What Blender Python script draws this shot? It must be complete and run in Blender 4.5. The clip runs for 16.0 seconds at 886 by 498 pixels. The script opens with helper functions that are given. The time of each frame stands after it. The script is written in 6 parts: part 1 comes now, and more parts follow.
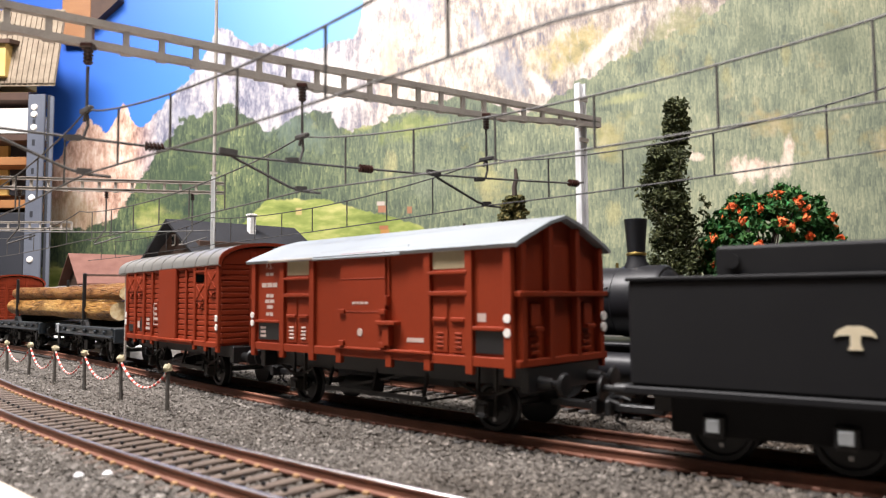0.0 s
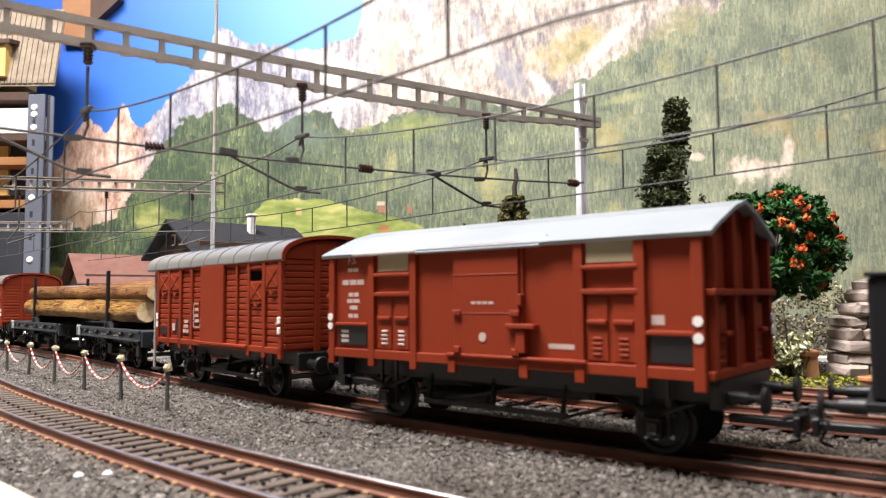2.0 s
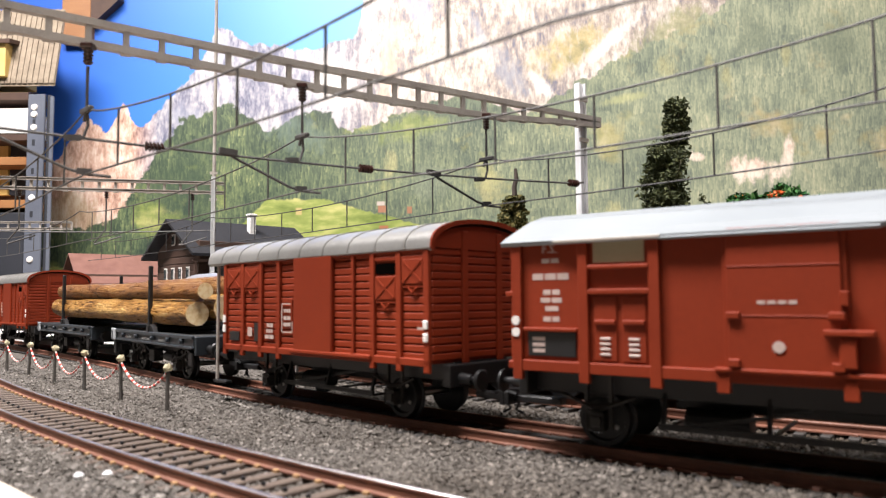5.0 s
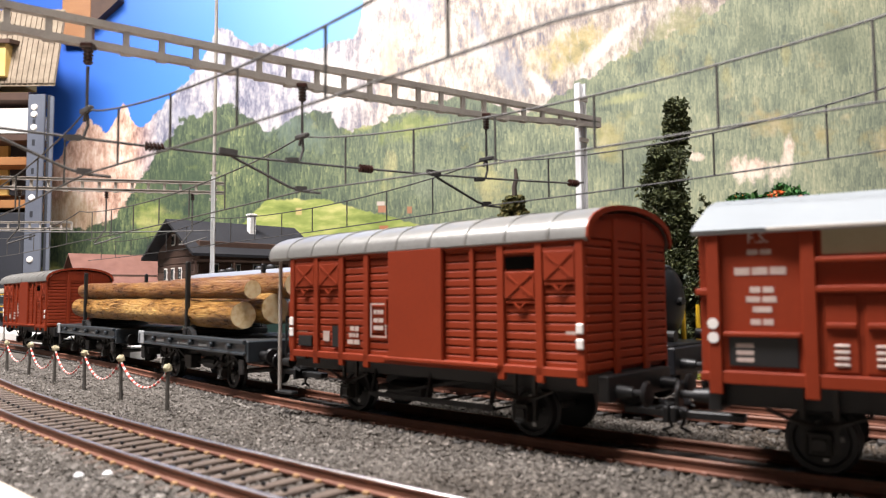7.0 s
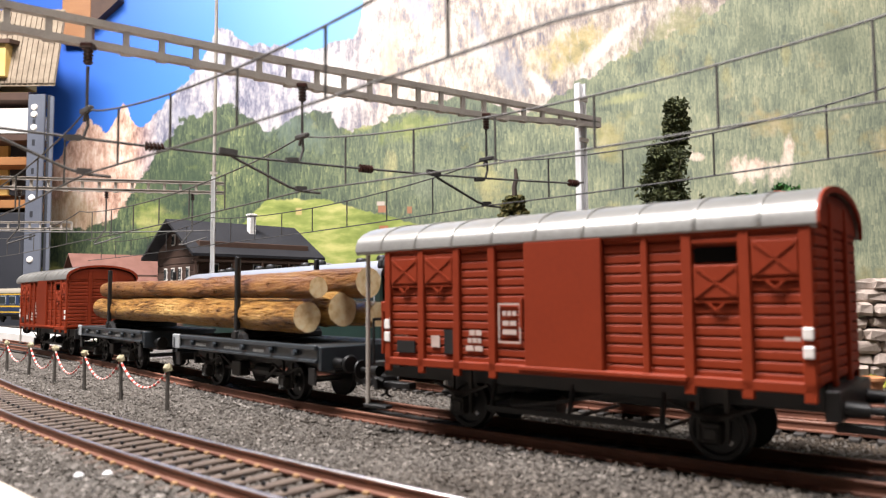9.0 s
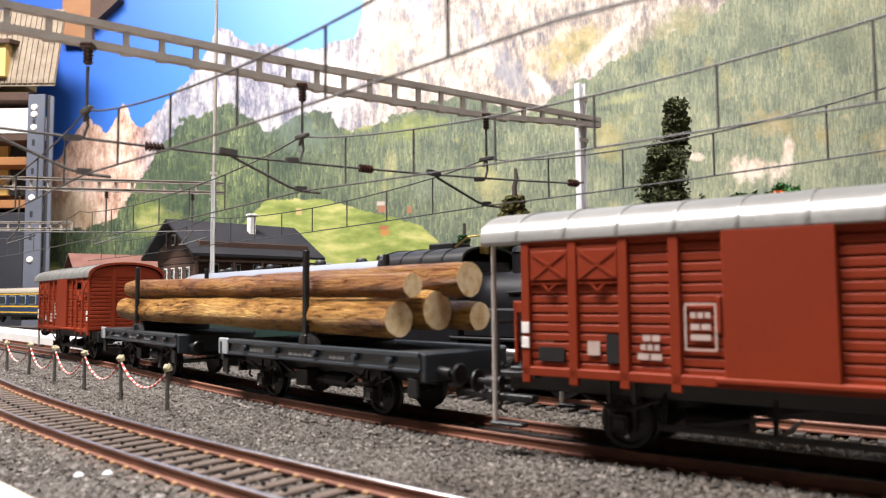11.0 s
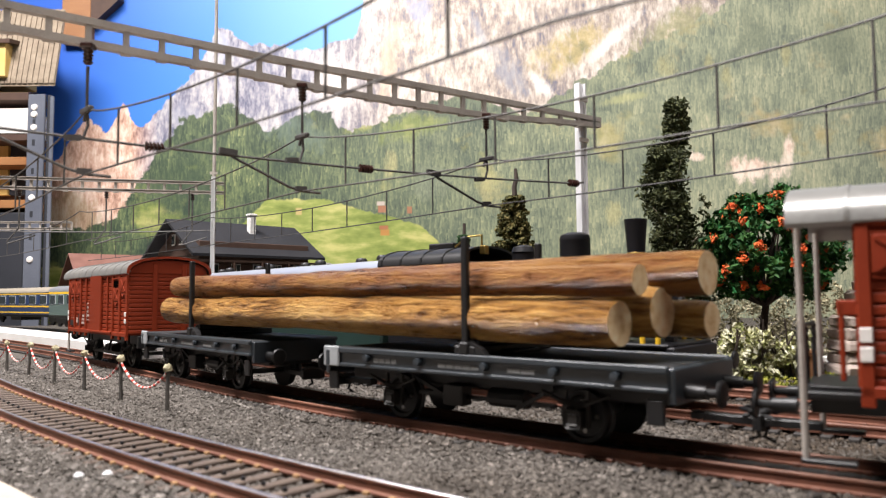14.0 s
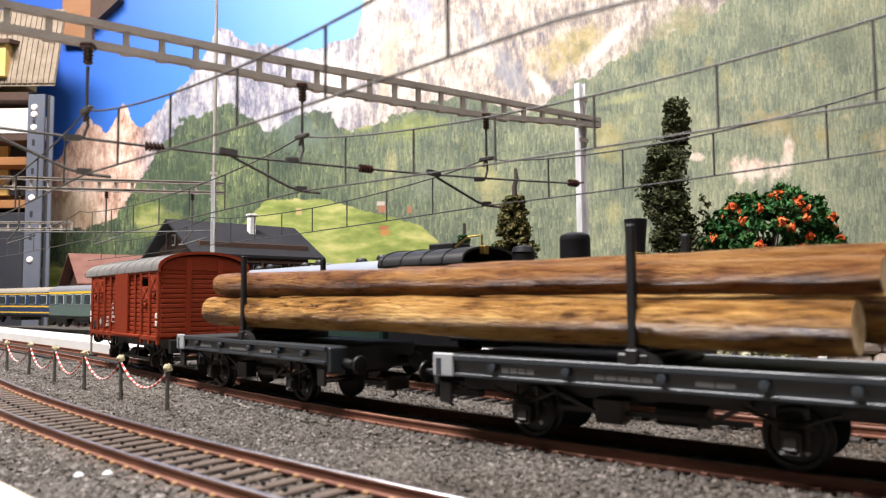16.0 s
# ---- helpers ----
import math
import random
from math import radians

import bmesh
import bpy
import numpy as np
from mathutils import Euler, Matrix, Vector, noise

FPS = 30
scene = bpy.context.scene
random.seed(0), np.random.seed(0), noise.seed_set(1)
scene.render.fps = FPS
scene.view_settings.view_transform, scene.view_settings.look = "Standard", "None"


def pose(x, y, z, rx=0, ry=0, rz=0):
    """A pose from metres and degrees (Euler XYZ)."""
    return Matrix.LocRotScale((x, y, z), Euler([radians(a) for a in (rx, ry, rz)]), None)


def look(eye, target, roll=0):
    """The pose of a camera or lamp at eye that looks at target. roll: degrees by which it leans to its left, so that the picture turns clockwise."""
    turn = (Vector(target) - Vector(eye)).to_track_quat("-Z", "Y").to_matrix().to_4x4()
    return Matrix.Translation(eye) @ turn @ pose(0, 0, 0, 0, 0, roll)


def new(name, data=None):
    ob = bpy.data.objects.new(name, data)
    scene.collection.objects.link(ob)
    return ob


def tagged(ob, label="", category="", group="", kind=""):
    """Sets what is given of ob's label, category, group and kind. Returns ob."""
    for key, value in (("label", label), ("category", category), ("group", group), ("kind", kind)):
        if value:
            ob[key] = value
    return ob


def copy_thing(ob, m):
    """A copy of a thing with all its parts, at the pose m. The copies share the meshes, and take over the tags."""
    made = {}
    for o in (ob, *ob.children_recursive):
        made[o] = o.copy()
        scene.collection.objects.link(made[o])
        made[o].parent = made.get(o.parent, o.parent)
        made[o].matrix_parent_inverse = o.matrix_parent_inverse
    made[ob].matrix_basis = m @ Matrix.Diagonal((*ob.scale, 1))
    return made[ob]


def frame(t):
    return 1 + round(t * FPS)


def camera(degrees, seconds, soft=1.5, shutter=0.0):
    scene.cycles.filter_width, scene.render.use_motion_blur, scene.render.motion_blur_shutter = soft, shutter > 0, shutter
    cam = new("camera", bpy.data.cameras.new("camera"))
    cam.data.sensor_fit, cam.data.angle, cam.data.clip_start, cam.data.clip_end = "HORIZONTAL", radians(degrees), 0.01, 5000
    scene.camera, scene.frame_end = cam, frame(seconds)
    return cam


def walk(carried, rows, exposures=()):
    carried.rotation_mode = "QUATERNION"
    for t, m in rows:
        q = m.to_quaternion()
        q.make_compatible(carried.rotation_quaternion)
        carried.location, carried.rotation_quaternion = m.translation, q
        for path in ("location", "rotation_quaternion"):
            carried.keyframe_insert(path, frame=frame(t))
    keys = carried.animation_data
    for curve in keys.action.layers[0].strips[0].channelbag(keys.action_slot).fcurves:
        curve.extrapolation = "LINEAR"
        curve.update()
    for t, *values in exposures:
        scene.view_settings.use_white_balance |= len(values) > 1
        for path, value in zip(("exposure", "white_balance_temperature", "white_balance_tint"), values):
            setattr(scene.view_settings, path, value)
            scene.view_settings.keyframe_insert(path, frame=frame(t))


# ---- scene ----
# A model railway in H0 (1:87). Lengths below are in millimetres, turned to metres by MM.
MM = 0.001
RAIL_TOP = 4.0

# ---- camera ----
cam = camera(63.3, 16.0, soft=1.2, shutter=0.5)
EYE = (0.0, 0.0, 0.0346)
CAM_POSE = look(EYE, (0.0, 1.0, 0.0346 + math.tan(0.0675)), -0.43)
walk(cam, [(0.0, CAM_POSE), (16.0, CAM_POSE)], exposures=[(0.0, 0.0, 6500, 10), (11.6, 0.0, 6500, 10), (12.4, -0.20, 6500, 10), (14.0, -0.17, 6500, 10), (16.0, -0.12, 6500, 10)])
cam.data.dof.use_dof = True
cam.data.dof.focus_distance = 0.42
cam.data.dof.aperture_fstop = 36.0

# ---- light: a lit hobby room ----
world = bpy.data.worlds.new("room_air")
scene.world = world
world.use_nodes = True
world.node_tree.nodes["Background"].inputs["Color"].default_value = (0.9, 0.95, 1.0, 1)
world.node_tree.nodes["Background"].inputs["Strength"].default_value = 0.015


def ceiling_lamp_light(x, y, z, power, sx, sy, target):
    data = bpy.data.lights.new("ceiling_lamp_light", "AREA")
    data.shape, data.size, data.size_y, data.energy = "RECTANGLE", sx, sy, power
    data.color = (1.0, 0.95, 0.945)
    ob = new("ceiling_lamp_light", data)
    ob.matrix_world = look((x, y, z), target)
    return ob


ceiling_lamp_light(-0.46, 0.10, 1.15, 56.5, 0.9, 0.2, (-0.25, 0.45, 0.0))
ceiling_lamp_light(0.55, -0.10, 1.10, 8.0, 0.9, 0.2, (0.3, 0.5, 0.1))

# ---- materials ----


class Mat:
    """A small builder for procedural node materials."""

    def __init__(self, name, rough=0.5, metal=0.0, spec=0.5):
        self.m = bpy.data.materials.new(name)
        self.m.use_nodes = True
        self.t = self.m.node_tree
        self.b = self.t.nodes["Principled BSDF"]
        self.b.inputs["Roughness"].default_value = rough
        self.b.inputs["Metallic"].default_value = metal
        self.b.inputs["Specular IOR Level"].default_value = spec
        self.tc = self.t.nodes.new("ShaderNodeTexCoord")

    def node(self, kind, **kw):
        n = self.t.nodes.new(kind)
        for k, v in kw.items():
            n.inputs[k.replace("_", " ")].default_value = v
        return n

    def link(self, a, b):
        self.t.links.new(a, b)

    def coords(self, scale=(1, 1, 1), which="Object"):
        mp = self.node("ShaderNodeMapping")
        mp.inputs["Scale"].default_value = scale
        self.link(self.tc.outputs[which], mp.inputs["Vector"])
        return mp.outputs["Vector"]

    def noise(self, scale, detail=4.0, rough=0.55, vec=None, stretch=(1, 1, 1)):
        n = self.node("ShaderNodeTexNoise", Scale=scale, Detail=detail, Roughness=rough)
        self.link(vec or self.coords(stretch), n.inputs["Vector"])
        return n.outputs["Fac"]

    def ramp(self, fac, stops):
        r = self.t.nodes.new("ShaderNodeValToRGB")
        e = r.color_ramp.elements
        while len(e) < len(stops):
            e.new(0.5)
        for el, (p, c) in zip(e, stops):
            el.position, el.color = p, (*c, 1) if len(c) == 3 else c
        self.link(fac, r.inputs["Fac"])
        return r.outputs["Color"]

    def mix(self, fac, a, b, mode="MIX"):
        n = self.t.nodes.new("ShaderNodeMix")
        n.data_type, n.blend_type = "RGBA", mode
        for sock, val in ((n.inputs[0], fac), (n.inputs[6], a), (n.inputs[7], b)):
            if isinstance(val, (int, float)):
                sock.default_value = val
            elif isinstance(val, tuple):
                sock.default_value = (*val, 1)
            else:
                self.link(val, sock)
        return n.outputs[2]

    def math(self, op, a, b=0.0, clamp=False):
        n = self.t.nodes.new("ShaderNodeMath")
        n.operation, n.use_clamp = op, clamp
        for sock, val in ((n.inputs[0], a), (n.inputs[1], b)):
            if isinstance(val, (int, float)):
                sock.default_value = val
            else:
                self.link(val, sock)
        return n.outputs[0]

    def color(self, c):
        self.link(c, self.b.inputs["Base Color"])

    def roughness(self, fac, lo, hi):
        n = self.node("ShaderNodeMapRange")
        n.inputs["To Min"].default_value, n.inputs["To Max"].default_value = lo, hi
        self.link(fac, n.inputs["Value"])
        self.link(n.outputs["Result"], self.b.inputs["Roughness"])

    def bump(self, fac, dist, strength=1.0):
        n = self.node("ShaderNodeBump", Strength=strength, Distance=dist)
        self.link(fac, n.inputs["Height"])
        self.link(n.outputs["Normal"], self.b.inputs["Normal"])


def surface(name, c1, c2, rough=0.5, metal=0.0, big=60.0, fine=1500.0, bump=0.00004, spread=0.1, stretch=(1, 1, 1), spec=0.5):
    """Two-scale variation between two colours, with fine relief."""
    k = Mat(name, rough, metal, spec)
    a, b = k.noise(big, 3, 0.6, stretch=stretch), k.noise(fine, 4, 0.6, stretch=stretch)
    both = k.math("ADD", k.math("MULTIPLY", a, 0.65), k.math("MULTIPLY", b, 0.35))
    k.color(k.ramp(both, [(0.32, c1), (0.68, c2)]))
    k.roughness(b, max(rough - spread, 0.05), min(rough + spread, 1.0))
    if bump:
        k.bump(b, bump)
    return k.m


RED = surface("brown_red_wagon_paint", (0.180, 0.0212, 0.0052), (0.240, 0.0305, 0.0074), 0.6, big=25, fine=900, bump=0.00002, spec=0.22)
ROOF_GREY = surface("pale_grey_roof_paint", (0.225, 0.247, 0.26), (0.285, 0.307, 0.32), 0.5, big=30, fine=1200, bump=0.00002)
ROOF_SILVER = surface("silver_roof_paint", (0.29, 0.285, 0.27), (0.39, 0.385, 0.365), 0.36, 0.55, big=30, fine=1200, bump=0.00002)
BLACK = surface("matt_black_plastic", (0.006, 0.006, 0.0065), (0.011, 0.011, 0.0115), 0.45, big=60, fine=1500, bump=0.00003)
GLOSS_BLACK = surface("satin_black_paint", (0.007, 0.007, 0.009), (0.012, 0.012, 0.014), 0.42, big=60, fine=1500, bump=0.00001, spec=0.35)
TENDER_BLACK = surface("tender_black_paint", (0.006, 0.006, 0.007), (0.010, 0.010, 0.011), 0.6, big=40, fine=1500, bump=0.00001, spec=0.22)
FLAT_GREY = surface("slate_grey_plastic", (0.022, 0.028, 0.034), (0.036, 0.045, 0.053), 0.34, big=40, fine=1300, bump=0.00003)
DECK_DARK = surface("dark_deck_plastic", (0.014, 0.015, 0.016), (0.025, 0.026, 0.027), 0.6, big=60, fine=900, bump=0.00006)
WHITE = surface("white_print", (0.70, 0.66, 0.62), (0.80, 0.77, 0.72), 0.6, big=300, fine=2500, bump=0)
PRINT = surface("faded_wagon_print", (0.40, 0.30, 0.26), (0.52, 0.41, 0.36), 0.6, big=300, fine=2500, bump=0)
CREAM = surface("cream_print", (0.58, 0.50, 0.34), (0.66, 0.58, 0.42), 0.5, big=300, fine=2500, bump=0)
BLIND = surface("beige_window_blind", (0.30, 0.25, 0.15), (0.36, 0.31, 0.20), 0.45, big=80, fine=1500, bump=0)
YELLOW = surface("yellow_paint", (0.75, 0.45, 0.02), (0.85, 0.53, 0.04), 0.4, big=80, fine=1500, bump=0)
BRASS = surface("brass", (0.55, 0.38, 0.10), (0.65, 0.46, 0.15), 0.3, 1.0, big=80, fine=1500, bump=0)
STEEL = surface("worn_steel", (0.35, 0.34, 0.33), (0.5, 0.49, 0.47), 0.35, 1.0, big=80, fine=1500, bump=0.00001)
RAIL_RUST = surface("rusty_rail_paint", (0.105, 0.038, 0.023), (0.20, 0.080, 0.046), 0.6, big=90, fine=1400, bump=0.00006)
RAIL_HEAD = surface("polished_rail_head", (0.50, 0.48, 0.49), (0.68, 0.67, 0.70), 0.36, 1.0, big=120, fine=1400, bump=0.00001, stretch=(1, 1, 1))
RAIL_DULL = surface("dull_rusty_rail_head", (0.15, 0.060, 0.036), (0.26, 0.115, 0.070), 0.55, 0.0, big=90, fine=1400, bump=0.00003)
CLIP = surface("ochre_rail_clip", (0.22, 0.12, 0.05), (0.40, 0.24, 0.11), 0.5, big=200, fine=1500, bump=0.00003)
VOID = surface("unlit_inside", (0.0015, 0.0013, 0.0012), (0.003, 0.0025, 0.002), 0.9, big=60, fine=900, bump=0, spec=0.0)
SLEEPER = surface("brown_plastic_sleeper", (0.075, 0.052, 0.040), (0.14, 0.105, 0.08), 0.7, big=200, fine=2600, bump=0.0001)
METAL_GREY = surface("grey_gantry_metal", (0.30, 0.268, 0.235), (0.48, 0.435, 0.385), 0.5, 0.1, big=90, fine=1500, bump=0.00002)
MAST_PALE = surface("pale_mast_metal", (0.72, 0.72, 0.73), (0.82, 0.82, 0.82), 0.4, 0.0, big=50, fine=1500, bump=0.00002)
MAST_GREY = surface("light_grey_mast_metal", (0.42, 0.42, 0.41), (0.54, 0.54, 0.53), 0.5, 0.0, big=50, fine=1500, bump=0.00002)
WIRE = surface("dark_bronze_wire", (0.055, 0.051, 0.048), (0.095, 0.089, 0.083), 0.6, 0.0, big=300, fine=2500, bump=0)
INSUL = surface("brown_insulator", (0.030, 0.012, 0.009), (0.055, 0.02, 0.014), 0.3, big=300, fine=2000, bump=0)
DUSTY = surface("dusty_dark_running_gear", (0.010, 0.009, 0.008), (0.03, 0.027, 0.024), 0.5, big=150, fine=1500, bump=0.00003)
SLEEPER_DARK = surface("black_sleeper", (0.018, 0.015, 0.013), (0.045, 0.038, 0.032), 0.7, big=200, fine=2600, bump=0.0001)
BED_DARK = surface("dark_trackbed", (0.012, 0.011, 0.010), (0.035, 0.032, 0.028), 0.85, big=120, fine=1400, bump=0.0004)
WIRE_DARK = surface("blackened_wire", (0.022, 0.020, 0.019), (0.045, 0.042, 0.04), 0.6, 0.0, big=300, fine=2500, bump=0)
# ---- mesh helpers ----


class Mesh:
    """Collects vertices and faces in millimetres."""

    def __init__(self):
        self.v, self.f, self.mi, self.cur = [], [], [], 0

    def use(self, i):
        self.cur = i
        return self

    def add(self, verts, faces):
        n = len(self.v)
        self.v += [tuple(p) for p in verts]
        self.f += [tuple(i + n for i in f) for f in faces]
        self.mi += [self.cur] * len(faces)
        return self

    def box(self, x0, x1, y0, y1, z0, z1, c=0.0):
        """A box; c: chamfer of its edges."""
        if not c:
            v = [(x, y, z) for x in (x0, x1) for y in (y0, y1) for z in (z0, z1)]
            return self.add(v, [(0, 1, 3, 2), (4, 6, 7, 5), (0, 4, 5, 1), (2, 3, 7, 6), (0, 2, 6, 4), (1, 5, 7, 3)])
        c = min(c, abs(x1 - x0) * 0.45, abs(y1 - y0) * 0.45, abs(z1 - z0) * 0.45)
        v, idx = [], {}
        for i, (x, sx) in enumerate(((x0, 1), (x1, -1))):
            for j, (y, sy) in enumerate(((y0, 1), (y1, -1))):
                for k, (z, sz) in enumerate(((z0, 1), (z1, -1))):
                    for a in range(3):
                        idx[i, j, k, a] = len(v)
                        v.append((x + (0 if a == 0 else sx * c), y + (0 if a == 1 else sy * c), z + (0 if a == 2 else sz * c)))
        g = idx.get
        f = []
        for i in (0, 1):
            q = [g((i, 0, 0, 0)), g((i, 0, 1, 0)), g((i, 1, 1, 0)), g((i, 1, 0, 0))]
            f.append(q if i == 0 else q[::-1])
            q = [g((0, i, 0, 1)), g((1, i, 0, 1)), g((1, i, 1, 1)), g((0, i, 1, 1))]
            f.append(q if i == 0 else q[::-1])
            q = [g((0, 0, i, 2)), g((0, 1, i, 2)), g((1, 1, i, 2)), g((1, 0, i, 2))]
            f.append(q if i == 0 else q[::-1])
        for i in (0, 1):
            for j in (0, 1):
                flip = i != j
                q = [g((i, j, 0, 0)), g((i, j, 0, 1)), g((i, j, 1, 1)), g((i, j, 1, 0))]
                f.append(q if not flip else q[::-1])
                q = [g((0, i, j, 1)), g((0, i, j, 2)), g((1, i, j, 2)), g((1, i, j, 1))]
                f.append(q if not flip else q[::-1])
                q = [g((i, 0, j, 2)), g((i, 0, j, 0)), g((i, 1, j, 0)), g((i, 1, j, 2))]
                f.append(q if not flip else q[::-1])
                for k in (0, 1):
                    q = [g((i, j, k, a)) for a in range(3)]
                    f.append(q if (i + j + k) % 2 == 0 else q[::-1])
        return self.add(v, f)

    def beam(self, p, q, w, h=None, up=(0, 0, 1)):
        """A square bar from p to q, w wide and h high."""
        p, q = Vector(p), Vector(q)
        h = h or w
        d = (q - p).normalized()
        u = Vector(up)
        s = d.cross(u)
        if s.length < 1e-4:
            s = d.cross(Vector((1, 0, 0)))
        s.normalize()
        u = s.cross(d)
        v = [e + s * (a * w / 2) + u * (b * h / 2) for e in (p, q) for a, b in ((-1, -1), (1, -1), (1, 1), (-1, 1))]
        return self.add(v, [(0, 1, 2, 3)[::-1], (4, 5, 6, 7), (0, 1, 5, 4), (1, 2, 6, 5), (2, 3, 7, 6), (3, 0, 4, 7)])

    def cyl(self, p, q, r, r2=None, n=16, caps=True):
        p, q = Vector(p), Vector(q)
        r2 = r if r2 is None else r2
        d = (q - p).normalized()
        s = d.cross(Vector((0, 0, 1)))
        if s.length < 1e-3:
            s = Vector((1, 0, 0))
        s.normalize()
        u = s.cross(d)
        v = []
        for e, rr in ((p, r), (q, r2)):
            v += [e + (s * math.cos(2 * math.pi * i / n) + u * math.sin(2 * math.pi * i / n)) * rr for i in range(n)]
        f = [(i, (i + 1) % n, n + (i + 1) % n, n + i) for i in range(n)]
        if caps:
            f += [tuple(range(n))[::-1], tuple(range(n, 2 * n))]
        return self.add(v, f)

    def tube(self, pts, r, n=6):
        """A round bar through points; r may be a list."""
        pts = [Vector(p) for p in pts]
        rs = r if isinstance(r, list) else [r] * len(pts)
        v, f = [], []
        s0 = None
        for i, p in enumerate(pts):
            d = (pts[min(i + 1, len(pts) - 1)] - pts[max(i - 1, 0)]).normalized()
            s = d.cross(Vector((0, 0, 1)))
            if s.length < 1e-3:
                s = s0 or d.cross(Vector((1, 0, 0)))
            s.normalize()
            if s0 is not None and s.dot(s0) < 0:
                s = -s
            s0 = s
            u = s.cross(d)
            v += [p + (s * math.cos(2 * math.pi * k / n) + u * math.sin(2 * math.pi * k / n)) * rs[i] for k in range(n)]
        for i in range(len(pts) - 1):
            f += [(i * n + k, i * n + (k + 1) % n, (i + 1) * n + (k + 1) % n, (i + 1) * n + k) for k in range(n)]
        f += [tuple(range(n))[::-1], tuple(range((len(pts) - 1) * n, len(pts) * n))]
        return self.add(v, f)

    def lathe(self, profile, n=20, axis="z", at=(0, 0, 0)):
        """Turns (radius, height) pairs round an axis."""
        v, f = [], []
        for r, h in profile:
            for k in range(n):
                a = 2 * math.pi * k / n
                c, s = r * math.cos(a), r * math.sin(a)
                v.append({"z": (at[0] + c, at[1] + s, at[2] + h), "y": (at[0] + s, at[1] + h, at[2] + c), "x": (at[0] + h, at[1] + c, at[2] + s)}[axis])
        for i in range(len(profile) - 1):
            f += [(i * n + k, i * n + (k + 1) % n, (i + 1) * n + (k + 1) % n, (i + 1) * n + k) for k in range(n)]
        f += [tuple(range(n))[::-1], tuple(range((len(profile) - 1) * n, len(profile) * n))]
        return self.add(v, f)

    def extrude(self, outline, a, b, axis="x"):
        """A closed outline in the plane across the axis, from a to b along it."""
        n = len(outline)
        put = {"x": lambda t, p: (t, p[0], p[1]), "y": lambda t, p: (p[0], t, p[1]), "z": lambda t, p: (p[0], p[1], t)}[axis]
        v = [put(t, p) for t in (a, b) for p in outline]
        f = [(i, (i + 1) % n, n + (i + 1) % n, n + i) for i in range(n)]
        return self.add(v, f + [tuple(range(n))[::-1], tuple(range(n, 2 * n))])

    def done(self, name, mats, smooth=False):
        me = bpy.data.meshes.new(name)
        me.from_pydata([(x * MM, y * MM, z * MM) for x, y, z in self.v], [], self.f)
        for m in mats if isinstance(mats, (list, tuple)) else [mats]:
            me.materials.append(m)
        me.polygons.foreach_set("material_index", self.mi)
        bm = bmesh.new()
        bm.from_mesh(me)
        bmesh.ops.recalc_face_normals(bm, faces=bm.faces)
        if smooth:
            for e in bm.edges:
                e.smooth = len(e.link_faces) == 2 and e.calc_face_angle(0) < 0.6
            for fc in bm.faces:
                fc.smooth = True
        bm.to_mesh(me)
        bm.free()
        return me


def part(name, mesh, mats, parent=None, label="", smooth=False):
    """Links one mesh as one object, under a thing or a part."""
    ob = new(name, mesh if isinstance(mesh, bpy.types.Mesh) else mesh.done(name, mats, smooth))
    ob.parent = parent
    return tagged(ob, label) if label else ob


def thing(name, label, category, group="", at=None):
    ob = new(name)
    ob.empty_display_size = 0.01
    if at is not None:
        ob.matrix_basis = at
    return tagged(ob, label, category, group)


def mpose(x, y, z=0.0, rz=0.0):
    """A pose from millimetres and a heading in degrees."""
    return pose(x * MM, y * MM, z * MM, 0, 0, rz)


# ---- the plan of the tracks ----


class Track:
    """A level track's near rail: a curve of given curvature; points by arc length and offset to its far side."""

    def __init__(self, x, y, heading, bend, lo, hi):
        step = 1.0
        n = int((hi - lo) / step) + 1
        self.s = lo + step * np.arange(n)
        kap = np.array([bend(s) for s in self.s])
        i0 = int(round(-lo / step))
        a = np.cumsum(kap) * step
        self.a = a - a[i0] + heading
        self.x = np.cumsum(np.cos(self.a)) * step
        self.y = np.cumsum(np.sin(self.a)) * step
        self.x += x - self.x[i0]
        self.y += y - self.y[i0]

    def at(self, s, off=0.0):
        x, y, a = (float(np.interp(s, self.s, w)) for w in (self.x, self.y, self.a))
        return x - off * math.sin(a), y + off * math.cos(a), a

    def carry(self, s, base, off=10.2, z=RAIL_TOP):
        """The pose of a vehicle whose axles stand base apart, centred at s."""
        x0, y0, _ = self.at(s - base / 2, off)
        x1, y1, _ = self.at(s + base / 2, off)
        return mpose((x0 + x1) / 2, (y0 + y1) / 2, z, math.degrees(math.atan2(y1 - y0, x1 - x0)))


def bend_main(s):
    if s < -480:
        return 0.0
    if s < -300:
        return -0.0004
    if s > 120:
        return 0.0005
    return 1e-3 * (1.1694 - 0.2776 * s / 100 - 0.2348 * (s / 100) ** 2)


MAIN = Track(78.3, 114.57, -0.6071, bend_main, -1000, 420)
FRONT = Track(3.95, 111.41, -0.68, lambda s: 0.00075 if s > -330 else 0.0, -1000, 420)
# ---- the setting ----


